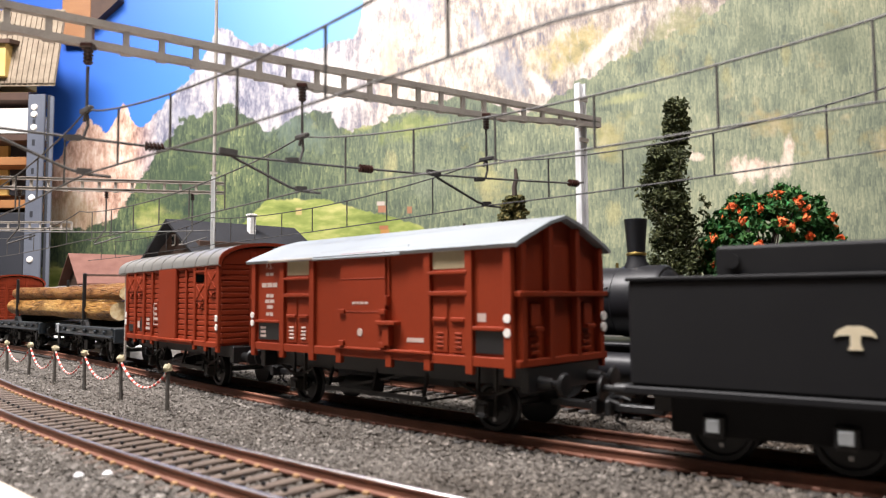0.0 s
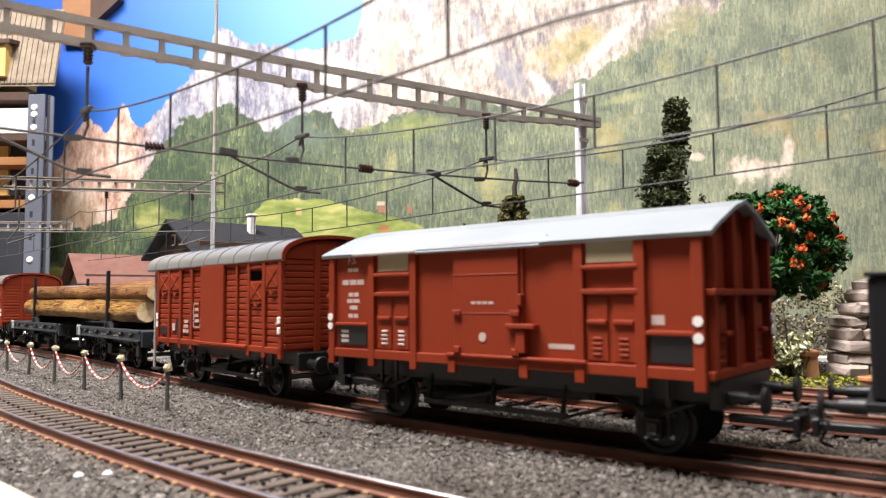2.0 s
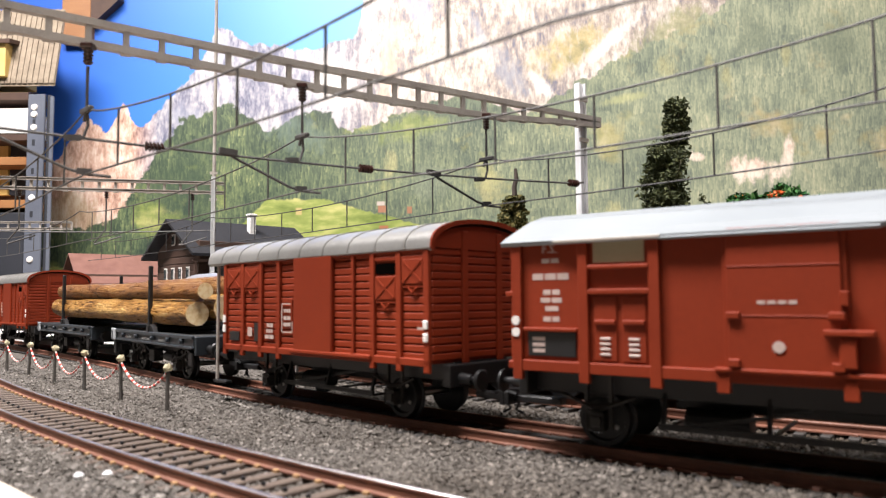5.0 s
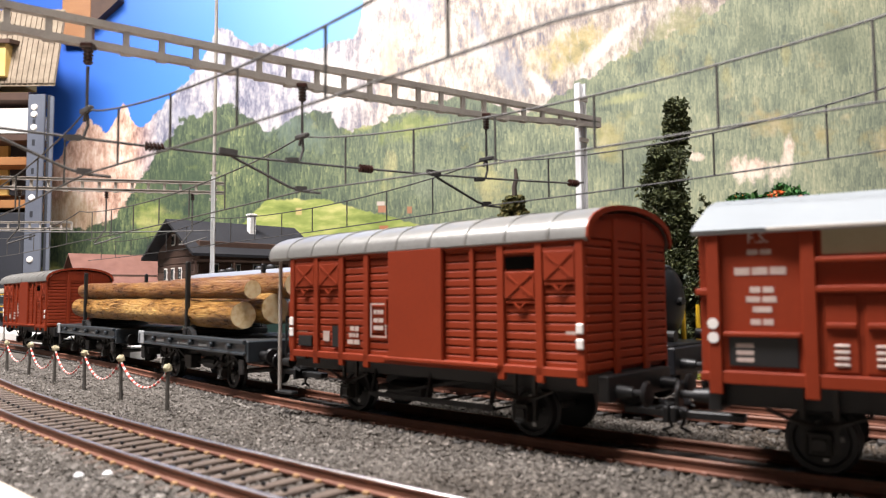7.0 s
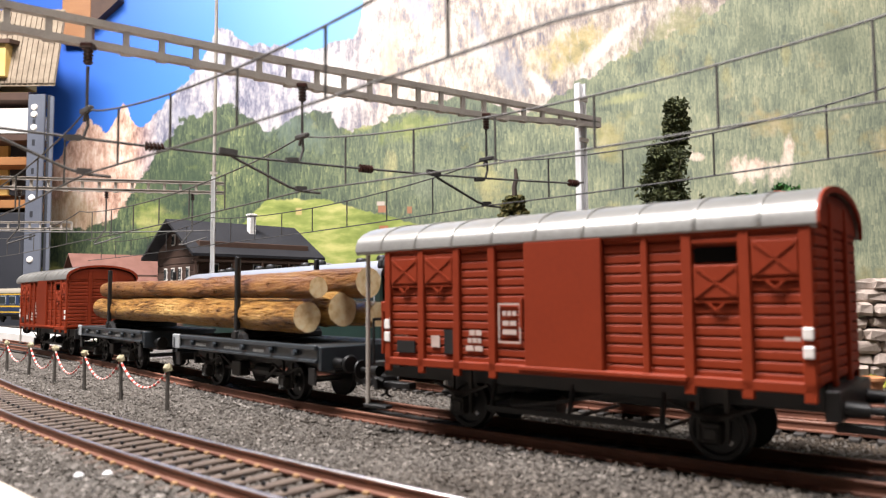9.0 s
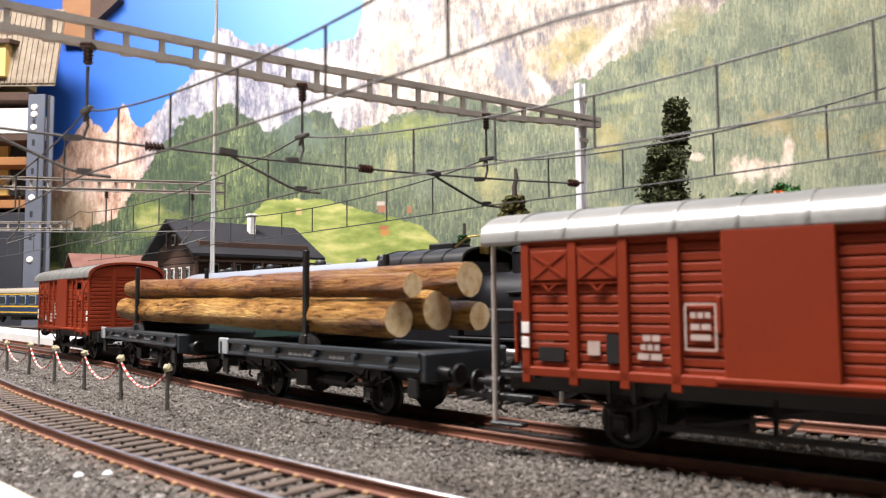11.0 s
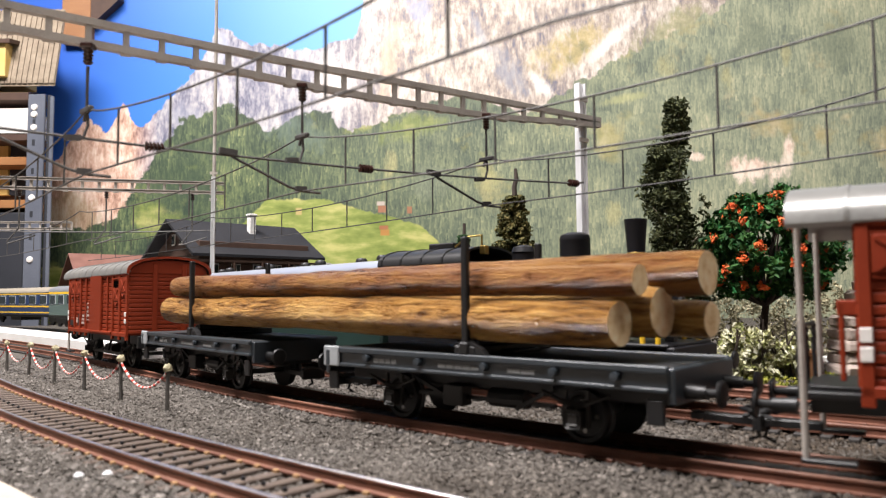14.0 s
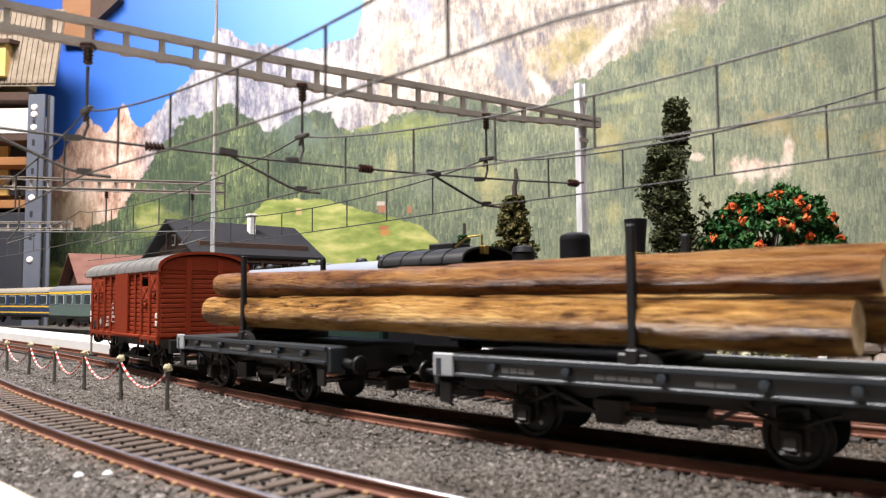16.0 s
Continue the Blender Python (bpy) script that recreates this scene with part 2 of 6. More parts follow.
def gravel_material():
    k = Mat("grey_model_ballast", 0.85)
    geo = k.t.nodes.new("ShaderNodeNewGeometry")
    c = k.ramp(geo.outputs["Random Per Island"], [(0.0, (0.045, 0.040, 0.036)), (0.45, (0.10, 0.092, 0.082)), (0.8, (0.17, 0.155, 0.14)), (1.0, (0.36, 0.33, 0.30))])
    big = k.noise(14.0, 3, 0.6)
    # eastern ballast turns earth-brown and is darkened for the weaker light there
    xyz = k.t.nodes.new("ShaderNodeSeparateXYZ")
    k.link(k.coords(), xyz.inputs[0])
    east_brown_dim = k.math("ADD", k.math("MULTIPLY", k.math("ADD", xyz.outputs["X"], 0.06), 6.0), k.math("MULTIPLY", k.math("SUBTRACT", big, 0.5), 2.2), clamp=True)
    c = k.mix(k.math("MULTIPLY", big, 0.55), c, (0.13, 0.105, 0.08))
    k.color(k.mix(k.math("MULTIPLY", east_brown_dim, 0.92), c, k.mix(1.0, c, (0.36, 0.285, 0.205), "MULTIPLY")))
    k.bump(k.noise(3500, 2), 0.00006)
    return k.m


def ground_material():
    k = Mat("gravel_covered_board", 0.9)
    v = k.node("ShaderNodeTexVoronoi", Scale=1100.0)
    k.link(k.coords(), v.inputs["Vector"])
    c = k.ramp(v.outputs["Color"], [(0.1, (0.03, 0.027, 0.024)), (0.5, (0.085, 0.077, 0.068)), (0.9, (0.17, 0.155, 0.14))])
    big = k.noise(12.0, 4, 0.6)
    k.color(k.mix(k.math("MULTIPLY", big, 0.5), c, (0.11, 0.088, 0.065)))
    k.bump(v.outputs["Distance"], 0.0005)
    return k.m


GRAVEL = gravel_material()
GROUND = ground_material()
PLASTER = surface("plain_room_plaster", (0.21, 0.20, 0.18), (0.26, 0.245, 0.22), 0.9, big=2, fine=60, bump=0.0003)

# layout board with uneven gravel skin
g = Mesh()
nx, ny = 120, 110
for j in range(ny + 1):
    for i in range(nx + 1):
        u, w = i / nx, j / ny
        y = -400 + 480 * w / 0.2 if w < 0.2 else 80 + 1120 * ((w - 0.2) / 0.8) ** 1.7
        x = (u - 0.5) * (700 + 1.6 * max(y, 0))
        h = 0.5 * noise.noise((x * 0.05, y * 0.05, 0)) + 0.25 * noise.noise((x * 0.2, y * 0.2, 3))
        g.v.append((x, y, 0.3 + h))
for j in range(ny):
    for i in range(nx):
        a = j * (nx + 1) + i
        g.f.append((a, a + 1, a + nx + 2, a + nx + 1))
g.mi = [0] * len(g.f)
ground = part("ground", g, GROUND, smooth=True)
tagged(ground, "grey gravel-covered model railway board", "ground", kind="structure")

# loose ballast stones
rng = np.random.default_rng(5)


def stones(name, n, pick, size, mat, label):
    """Scatters rough eight-sided stones; pick gives the places."""
    px, py, pz = pick(n)
    base = np.array([(1, 0, 0), (-1, 0, 0), (0, 1, 0), (0, -1, 0), (0, 0, 1), (0, 0, -1)], float)
    tri = np.array([(0, 2, 4), (2, 1, 4), (1, 3, 4), (3, 0, 4), (2, 0, 5), (1, 2, 5), (3, 1, 5), (0, 3, 5)])
    r = size[0] + (size[1] - size[0]) * rng.random(n) ** 2
    v = base[None] * (0.6 + 0.7 * rng.random((n, 6, 1))) + 0.25 * rng.standard_normal((n, 6, 3))
    a = rng.random(n) * 6.283
    ca, sa = np.cos(a)[:, None], np.sin(a)[:, None]
    v = np.stack([v[..., 0] * ca - v[..., 1] * sa, v[..., 0] * sa + v[..., 1] * ca, v[..., 2] * 0.75], -1) * r[:, None, None]
    v += np.stack([px, py, pz], -1)[:, None, :]
    f = (tri[None] + 6 * np.arange(n)[:, None, None]).reshape(-1, 3)
    me = bpy.data.meshes.new(name)
    me.from_pydata((v.reshape(-1, 3) * MM).tolist(), [], f.tolist())
    me.materials.append(mat)
    return tagged(new(name, me), label, "gravel", kind="stuff")


def near_strip(n):
    y = 60 * (430 / 60) ** rng.random(n)
    x = (rng.random(n) * 1.5 - 0.76) * (y + 25)
    return x, y, 0.35 + 0.45 * rng.random(n)


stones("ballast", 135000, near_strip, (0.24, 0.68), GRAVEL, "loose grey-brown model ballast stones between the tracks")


def shoulder(n):
    """Ballast heaped along the outer edges of the rails."""
    pick = rng.integers(0, 4, n)
    s_ = -420 + 520 * rng.random(n) ** 0.7
    x, y = np.empty(n), np.empty(n)
    lat = 1.6 + 5.5 * rng.random(n)
    for i in range(n):
        tr, off = ((MAIN, -lat[i]), (FRONT, lat[i]), (FRONT, -17.3 - lat[i]), (MAIN, 17.3 + lat[i]))[pick[i]]
        x[i], y[i], _ = tr.at(s_[i], off)
    return x, y, 0.6 + (1.2 - 0.12 * lat) * rng.random(n)


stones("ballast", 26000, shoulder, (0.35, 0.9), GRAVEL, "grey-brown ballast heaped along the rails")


def rail_mesh(track, off, lo, hi, step):
    """A rail of flat-foot section along the track, with a polished head."""
    prof = [(-0.9, 0.0), (0.9, 0.0), (0.9, 0.35), (0.25, 0.6), (0.25, 1.75), (0.45, 1.95), (0.45, 2.35), (0.3, 2.5), (-0.3, 2.5), (-0.45, 2.35), (-0.45, 1.95), (-0.25, 1.75), (-0.25, 0.6), (-0.9, 0.35)]
    m, n = Mesh(), len(prof)
    ss = np.arange(lo, hi + 1, step)
    for s in ss:
        for w, z in prof:
            x, y, _ = track.at(s, off + w)
            m.v.append((x, y, RAIL_TOP - 2.5 + z))
    for i in range(len(ss) - 1):
        for k in range(n):
            m.f.append((i * n + k, i * n + (k + 1) % n, (i + 1) * n + (k + 1) % n, (i + 1) * n + k))
            m.mi.append(1 if k in (6, 7, 8) else 0)
    return m


def sleeper_mesh(wood):
    m = Mesh()
    m.box(-1.25, 1.25, -13.0, 13.0, -1.2, 0, 0.25)
    m.use(1)
    for y in (-8.65, 8.65):
        for d in (-1.35, 1.35):
            m.box(-0.7, 0.7, y + d - 0.45, y + d + 0.45, -0.1, 0.65, 0.15)
    m.use(2).box(-0.35, 0.35, -0.35, 0.35, -0.2, 0.7, 0.1)
    return m.done("sleeper", [wood, CLIP if wood is SLEEPER else RAIL_RUST, BLACK])


SLEEPERS = {False: sleeper_mesh(SLEEPER), True: sleeper_mesh(SLEEPER_DARK)}


def lay_track(label, track, centre, lo, hi, gap, dark_track=False):
    tr = thing("railway_track", label, "railway track", "model railway tracks")
    for side in (-8.65, 8.65):
        part("rail", rail_mesh(track, centre + side, lo, hi, 6), [RAIL_RUST, RAIL_DULL if dark_track else RAIL_HEAD], tr, "rust-brown rail" if dark_track else "rust-brown rail with a polished head")
    for s in np.arange(lo + 2, hi, gap):
        x, y, a = track.at(s, centre)
        ob = part("sleeper", SLEEPERS[dark_track], None, tr)
        ob.matrix_basis = mpose(x, y, RAIL_TOP - 2.5, math.degrees(a))
    # dark sheet between the rails, just below the sleeper tops
    if dark_track:
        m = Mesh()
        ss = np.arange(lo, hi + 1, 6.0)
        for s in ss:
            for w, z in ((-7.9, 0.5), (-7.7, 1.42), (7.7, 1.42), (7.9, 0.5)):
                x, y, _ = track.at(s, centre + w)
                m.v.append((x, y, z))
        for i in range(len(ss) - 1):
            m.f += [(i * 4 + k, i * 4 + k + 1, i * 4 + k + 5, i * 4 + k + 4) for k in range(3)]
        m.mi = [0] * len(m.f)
        part("trackbed", m, BED_DARK, tr, "dark ballast between the rails")
    return tr


lay_track("curved front track with rusty rails and brown sleepers", FRONT, -8.65, -420, 130, 6.2)
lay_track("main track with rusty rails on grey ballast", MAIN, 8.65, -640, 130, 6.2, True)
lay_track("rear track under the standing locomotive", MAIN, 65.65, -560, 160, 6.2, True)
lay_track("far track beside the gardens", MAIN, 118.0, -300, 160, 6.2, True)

# the room that closes the place
room = Mesh()
room.box(-2600, -2560, -1500, 1360, -900, 1500)
w_left = part("wall_west", room, PLASTER)
w_right = part("wall_east", Mesh().box(2560, 2600, -1500, 1360, -900, 1500), PLASTER)
w_back = part("wall_south", Mesh().box(-2600, 2600, -1540, -1500, -900, 1500), PLASTER)
w_front = part("wall_north", Mesh().box(-2600, 2600, 1360, 1400, -900, 1500), PLASTER)
ceil = part("ceiling", Mesh().box(-2600, 2600, -1540, 1400, 1500, 1540), PLASTER)
floor = part("floor", Mesh().box(-2600, 2600, -1540, 1400, -940, -900), PLASTER)
for o, l in ((w_left, "plain pale plaster wall"), (w_right, "plain pale plaster wall"), (w_back, "plain pale plaster wall"), (w_front, "plain pale plaster wall"), (ceil, "plain pale ceiling"), (floor, "plain pale floor")):
    tagged(o, l, "floor" if o is floor else "ceiling" if o is ceil else "wall", kind="structure")


# printed mountain panorama on the wall behind the layout
WALL_Y = 1100.0


def panorama_material():
    k = Mat("printed_alpine_panorama", 0.45, spec=0.35)
    sep = k.t.nodes.new("ShaderNodeSeparateXYZ")
    k.link(k.tc.outputs["Object"], sep.inputs[0])
    # u: 0..1 across the print, v: 0 at its foot, 1 at its top
    half = 0.82
    u = k.math("ADD", k.math("MULTIPLY", sep.outputs["X"], 0.5 / half), 0.5)
    v = k.math("MULTIPLY", sep.outputs["Z"], 1 / 0.62)

    def line(points, rough, scale, detail=6):
        """A height over u, roughened by noise."""
        c = k.t.nodes.new("ShaderNodeFloatCurve")
        pts = c.mapping.curves[0].points
        while len(pts) < len(points):
            pts.new(0.5, 0.5)
        for p, (a, b) in zip(pts, points):
            p.location = (a, b)
            p.handle_type = "VECTOR"
        c.mapping.update()
        k.link(u, c.inputs["Value"])
        n = k.noise(scale, detail, 0.65)
        return k.math("ADD", c.outputs["Value"], k.math("MULTIPLY", k.math("SUBTRACT", n, 0.5), rough))

    def above(a, soft):
        """1 where v is above the line."""
        return k.math("MULTIPLY", k.math("SUBTRACT", v, a), 1 / soft, clamp=True)

    def U(px):
        return 0.5 + (px - 784) / 1271 * (WALL_Y * MM) * 0.5 / half

    def V(py):
        return (0.0346 + (527 - py) / 1271 * WALL_Y * MM) / 0.62

    def pts(*pairs):
        return [(U(a), V(b)) for a, b in pairs]

    sky_line = line(pts((-150, 250), (90, 285), (125, 232), (150, 200), (182, 228), (214, 172), (238, 226), (268, 200), (310, 150), (345, 110), (380, 42), (402, 42), (440, 68), (490, 72), (530, 84), (600, 64), (632, 66), (640, -10), (680, -60), (1700, -60)), 0.085, 26, 9)
    tree_line = line(pts((-150, 400), (90, 400), (190, 400), (262, 290), (310, 215), (400, 175), (470, 230), (560, 190), (620, 232), (720, 195), (840, 160), (930, 205), (1000, 165), (1090, 105), (1200, 55), (1300, 5), (1400, -60), (1700, -90)), 0.11, 30, 9)
    lawn_line = line(pts((-150, 470), (380, 470), (420, 405), (470, 352), (570, 352), (640, 372), (740, 398), (790, 440), (815, 560), (1700, 600)), 0.03, 60, 6)
    # sky
    sky = k.ramp(k.math("ADD", u, k.math("MULTIPLY", v, -0.12)), [(0.06, (0.022, 0.10, 0.46)), (0.20, (0.05, 0.22, 0.70)), (0.34, (0.18, 0.45, 0.88))])
    # rock: steep streaks of light and shade
    r1 = k.noise(16, 10, 0.72, stretch=(1.6, 1, 0.9))
    r2 = k.noise(60, 10, 0.75, stretch=(2.0, 1, 0.65))
    rr = k.math("ADD", k.math("MULTIPLY", r1, 0.45), k.math("MULTIPLY", r2, 0.55))
    cold = k.ramp(rr, [(0.42, (0.12, 0.125, 0.19)), (0.485, (0.30, 0.29, 0.34)), (0.54, (0.46, 0.44, 0.445)), (0.63, (0.68, 0.66, 0.65))])
    warm = k.ramp(rr, [(0.40, (0.26, 0.14, 0.10)), (0.48, (0.58, 0.37, 0.275)), (0.57, (0.80, 0.66, 0.55))])
    pale = k.ramp(rr, [(0.40, (0.18, 0.175, 0.22)), (0.47, (0.42, 0.345, 0.29)), (0.52, (0.62, 0.54, 0.46)), (0.60, (0.84, 0.78, 0.71))])
    west = k.math("MULTIPLY", k.math("SUBTRACT", U(275), u), 40, clamp=True)
    east = k.math("MULTIPLY", k.math("SUBTRACT", u, U(560)), 12, clamp=True)
    rock = k.mix(east, k.mix(west, cold, warm), pale)
    sx, sz = sep.outputs["X"], sep.outputs["Z"]
    ragged = k.noise(38, 10, 0.78, stretch=(1.4, 1, 0.7))

    def place(px, py):
        """A point of the print, in metres, from its bearing."""
        a, b = (px - 784) / 1271.9, (py - 441) / 1271.9
        a, b = a - 0.0075 * b, b + 0.0075 * a
        f = WALL_Y * MM / (0.9977 + 0.0674 * b)
        return a * f, EYE[2] + (0.0674 - 0.9977 * b) * f

    def patch(base, col, amount, px, py, rx, ry, turn=0.0, torn=2.4):
        """A torn-edged patch of colour; turn lifts its right end."""
        cx, cz = place(px, py)
        ca, sa = math.cos(math.radians(turn)), math.sin(math.radians(turn))
        dx, dz = k.math("SUBTRACT", sx, cx), k.math("SUBTRACT", sz, cz)
        a = k.math("MULTIPLY", k.math("ADD", k.math("MULTIPLY", dx, ca), k.math("MULTIPLY", dz, sa)), 1157 / rx)
        b = k.math("MULTIPLY", k.math("SUBTRACT", k.math("MULTIPLY", dz, ca), k.math("MULTIPLY", dx, sa)), 1157 / ry)
        rad = k.math("ADD", k.math("ADD", k.math("MULTIPLY", a, a), k.math("MULTIPLY", b, b)), k.math("MULTIPLY", k.math("SUBTRACT", ragged, 0.5), torn * 2))
        return k.mix(k.math("MULTIPLY", k.math("MULTIPLY", k.math("SUBTRACT", 1.0, rad), 1.1, clamp=True), amount), base, col)

    # golden alp below the cliffs, scree, and shaded faces
    alp_n = k.noise(26, 8, 0.66)
    alp = k.ramp(alp_n, [(0.34, (0.24, 0.235, 0.11)), (0.5, (0.50, 0.40, 0.19)), (0.64, (0.72, 0.60, 0.38))])
    olive = k.ramp(alp_n, [(0.36, (0.20, 0.22, 0.12)), (0.52, (0.40, 0.38, 0.22)), (0.64, (0.80, 0.66, 0.50))])
    rock = patch(rock, (0.34, 0.37, 0.52), 0.75, 745, 18, 30, 26, -50)
    rock = patch(rock, (0.34, 0.37, 0.50), 0.6, 395, 82, 14, 34, 20)
    rock = patch(rock, (0.30, 0.31, 0.38), 0.6, 330, 210, 34, 40, 55)
    rock = patch(rock, (0.30, 0.31, 0.36), 0.75, 905, 130, 26, 62, 30)
    rock = patch(rock, (0.36, 0.38, 0.44), 0.6, 850, 60, 12, 50, 25)
    rock = patch(rock, (0.74, 0.52, 0.35), 0.6, 690, 110, 22, 80, -8)
    rock = patch(rock, (0.88, 0.81, 0.74), 0.8, 590, 150, 40, 70, 10)
    rock = patch(rock, olive, 0.9, 1190, 62, 95, 46, 32)
    rock = patch(rock, alp, 0.95, 1010, 88, 92, 42, 30)
    rock = patch(rock, (0.88, 0.81, 0.74), 0.9, 1080, 72, 92, 13, 42)
    rock = patch(rock, (0.88, 0.81, 0.74), 0.9, 955, 150, 34, 15, -50)
    rock = patch(rock, (0.36, 0.30, 0.16), 0.5, 120, 390, 70, 60)
    # forest: upright crowns, thinner to the east; lamp glare on the print painted in as paler colour
    t1 = k.node("ShaderNodeTexVoronoi", Scale=92.0)
    k.link(k.coords((1.0, 1.0, 0.36)), t1.inputs["Vector"])
    t1b = k.node("ShaderNodeTexVoronoi", Scale=165.0)
    k.link(k.coords((1.0, 1.0, 0.40)), t1b.inputs["Vector"])
    one = k.t.nodes.new("ShaderNodeSeparateColor")
    two = k.t.nodes.new("ShaderNodeSeparateColor")
    k.link(t1.outputs["Color"], one.inputs[0])
    k.link(t1b.outputs["Color"], two.inputs[0])
    t2 = k.noise(340, 9, 0.84, stretch=(1.3, 1, 0.5))
    t3 = k.noise(11, 6, 0.65)
    tt = k.math("ADD", k.math("MULTIPLY", one.outputs[0], 0.13), k.math("MULTIPLY", two.outputs[1], 0.20))
    tt = k.math("ADD", tt, k.math("MULTIPLY", t2, 0.75))
    tt = k.math("SUBTRACT", tt, k.math("MULTIPLY", t1.outputs["Distance"], 0.22))
    tt = k.math("ADD", tt, k.math("MULTIPLY", k.math("SUBTRACT", t3, 0.5), 0.75))
    for wide, tall, ph in ((0.0098, 0.034, 0.13), (0.0074, 0.027, 0.57), (0.0058, 0.020, 0.31), (0.0084, 0.030, 0.83)):
        zr = k.math("ADD", k.math("MULTIPLY", k.math("ADD", sz, k.math("MULTIPLY", t3, 0.03)), 1 / tall), ph)
        row = k.math("FLOOR", zr)
        lz = k.math("SUBTRACT", zr, row)
        xr = k.math("ADD", k.math("MULTIPLY", sx, 1 / wide), k.math("MULTIPLY", row, 0.618))
        col = k.math("FLOOR", xr)
        lx = k.math("SUBTRACT", k.math("SUBTRACT", xr, col), 0.5)
        wn = k.t.nodes.new("ShaderNodeTexWhiteNoise")
        wn.noise_dimensions = "2D"
        cmb = k.t.nodes.new("ShaderNodeCombineXYZ")
        k.link(col, cmb.inputs[0])
        k.link(row, cmb.inputs[1])
        k.link(cmb.outputs[0], wn.inputs["Vector"])
        rnd = wn.outputs["Value"]
        edge = k.math("SUBTRACT", k.math("MULTIPLY", k.math("SUBTRACT", 1.0, lz), k.math("ADD", k.math("MULTIPLY", rnd, 0.25), 0.25)), k.math("ADD", k.math("ABSOLUTE", lx), k.math("MULTIPLY", k.math("SUBTRACT", t2, 0.5), 0.35)))
        mask = k.math("MULTIPLY", edge, 8, clamp=True)
        val = k.math("ADD", k.math("MULTIPLY", rnd, 0.20), k.math("MULTIPLY", k.math("SUBTRACT", t2, 0.5), 0.95))
        val = k.math("ADD", val, k.math("SUBTRACT", 0.29, k.math("MULTIPLY", lx, 0.28)))
        val = k.math("ADD", val, k.math("MULTIPLY", k.math("SUBTRACT", t3, 0.5), 0.9))
        tt = k.math("ADD", tt, k.math("MULTIPLY", mask, k.math("SUBTRACT", val, tt)))
    dark = k.ramp(tt, [(0.24, (0.032, 0.052, 0.036)), (0.42, (0.075, 0.105, 0.058)), (0.58, (0.15, 0.19, 0.085)), (0.76, (0.36, 0.37, 0.17))])
    hazy_glare = k.ramp(tt, [(0.20, (0.16, 0.19, 0.15)), (0.38, (0.285, 0.32, 0.222)), (0.56, (0.44, 0.455, 0.30)), (0.80, (0.72, 0.64, 0.43))])
    side = k.math("MULTIPLY", k.math("SUBTRACT", u, U(480)), 2.2, clamp=True)
    forest = k.mix(side, dark, hazy_glare)
    speck = k.math("MULTIPLY", k.math("MULTIPLY", k.math("SUBTRACT", k.noise(620, 3, 0.6), 0.665), 16, clamp=True), side)
    forest = k.mix(k.math("MULTIPLY", speck, 0.75), forest, (0.86, 0.80, 0.62))
    clearing = k.math("MULTIPLY", k.math("SUBTRACT", k.noise(9, 6, 0.62), 0.57), 12, clamp=True)
    lawn = k.ramp(k.noise(30, 7, 0.6, stretch=(0.5, 1, 1.4)), [(0.34, (0.14, 0.19, 0.04)), (0.5, (0.27, 0.32, 0.08)), (0.64, (0.50, 0.48, 0.17))])
    forest = k.mix(k.math("MULTIPLY", clearing, 0.7), forest, k.mix(side, lawn, alp))
    forest = patch(forest, (0.050, 0.080, 0.045), 0.55, 335, 330, 70, 90)
    forest = patch(forest, (0.14, 0.19, 0.15), 0.6, 520, 235, 70, 38, -20)
    forest = patch(forest, lawn, 0.6, 725, 228, 75, 24, 12)
    forest = patch(forest, lawn, 0.6, 640, 222, 36, 14, 20)
    forest = patch(forest, (0.50, 0.50, 0.24), 0.6, 1105, 175, 48, 10, 12)
    for px, py, w, h in ((1180, 118, 22, 28), (1392, 95, 10, 24), (1287, 140, 12, 26), (870, 335, 26, 42), (1255, 112, 10, 18), (690, 290, 14, 30), (1085, 380, 16, 26)):
        forest = patch(forest, k.ramp(t2, [(0.35, (0.30, 0.28, 0.12)), (0.62, (0.62, 0.56, 0.28))]), 0.5, px, py, w, h)
    for px, py, w, h in ((1330, 60, 40, 60), (1480, 80, 60, 50), (1160, 210, 24, 36), (760, 320, 40, 40), (1130, 260, 40, 30)):
        forest = patch(forest, k.ramp(t2, [(0.35, (0.12, 0.15, 0.115)), (0.62, (0.29, 0.32, 0.21))]), 0.6, px, py, w, h)
    # pale cliffs standing out of the eastern woods
    bare = k.ramp(rr, [(0.40, (0.66, 0.44, 0.32)), (0.52, (0.98, 0.82, 0.68))])
    forest = patch(forest, bare, 1.0, 1394, 278, 13, 46, -6, 2.0)
    forest = patch(forest, bare, 1.0, 1332, 302, 52, 28, -8, 3.0)
    forest = patch(forest, bare, 0.8, 1232, 276, 16, 9, -10, 3.0)
    c = k.mix(above(sky_line, 0.004), rock, sky)
    c = k.mix(above(tree_line, 0.006), forest, c)
    c = k.mix(above(lawn_line, 0.004), lawn, c)
    for px, py, w, h, col in ((676, 369, 8, 7, (0.42, 0.16, 0.09)), (674, 359, 8, 4, (0.60, 0.50, 0.44)), (681, 411, 9, 6, (0.50, 0.20, 0.06)), (679, 402, 9, 4, (0.40, 0.11, 0.07)), (725, 371, 5, 7, (0.38, 0.15, 0.08)), (528, 372, 6, 7, (0.56, 0.40, 0.18))):
        a = k.math("MULTIPLY", k.math("ABSOLUTE", k.math("SUBTRACT", u, U(px))), 1 / (U(w) - U(0)))
        b = k.math("MULTIPLY", k.math("ABSOLUTE", k.math("SUBTRACT", v, V(py))), 1 / (V(0) - V(h)))
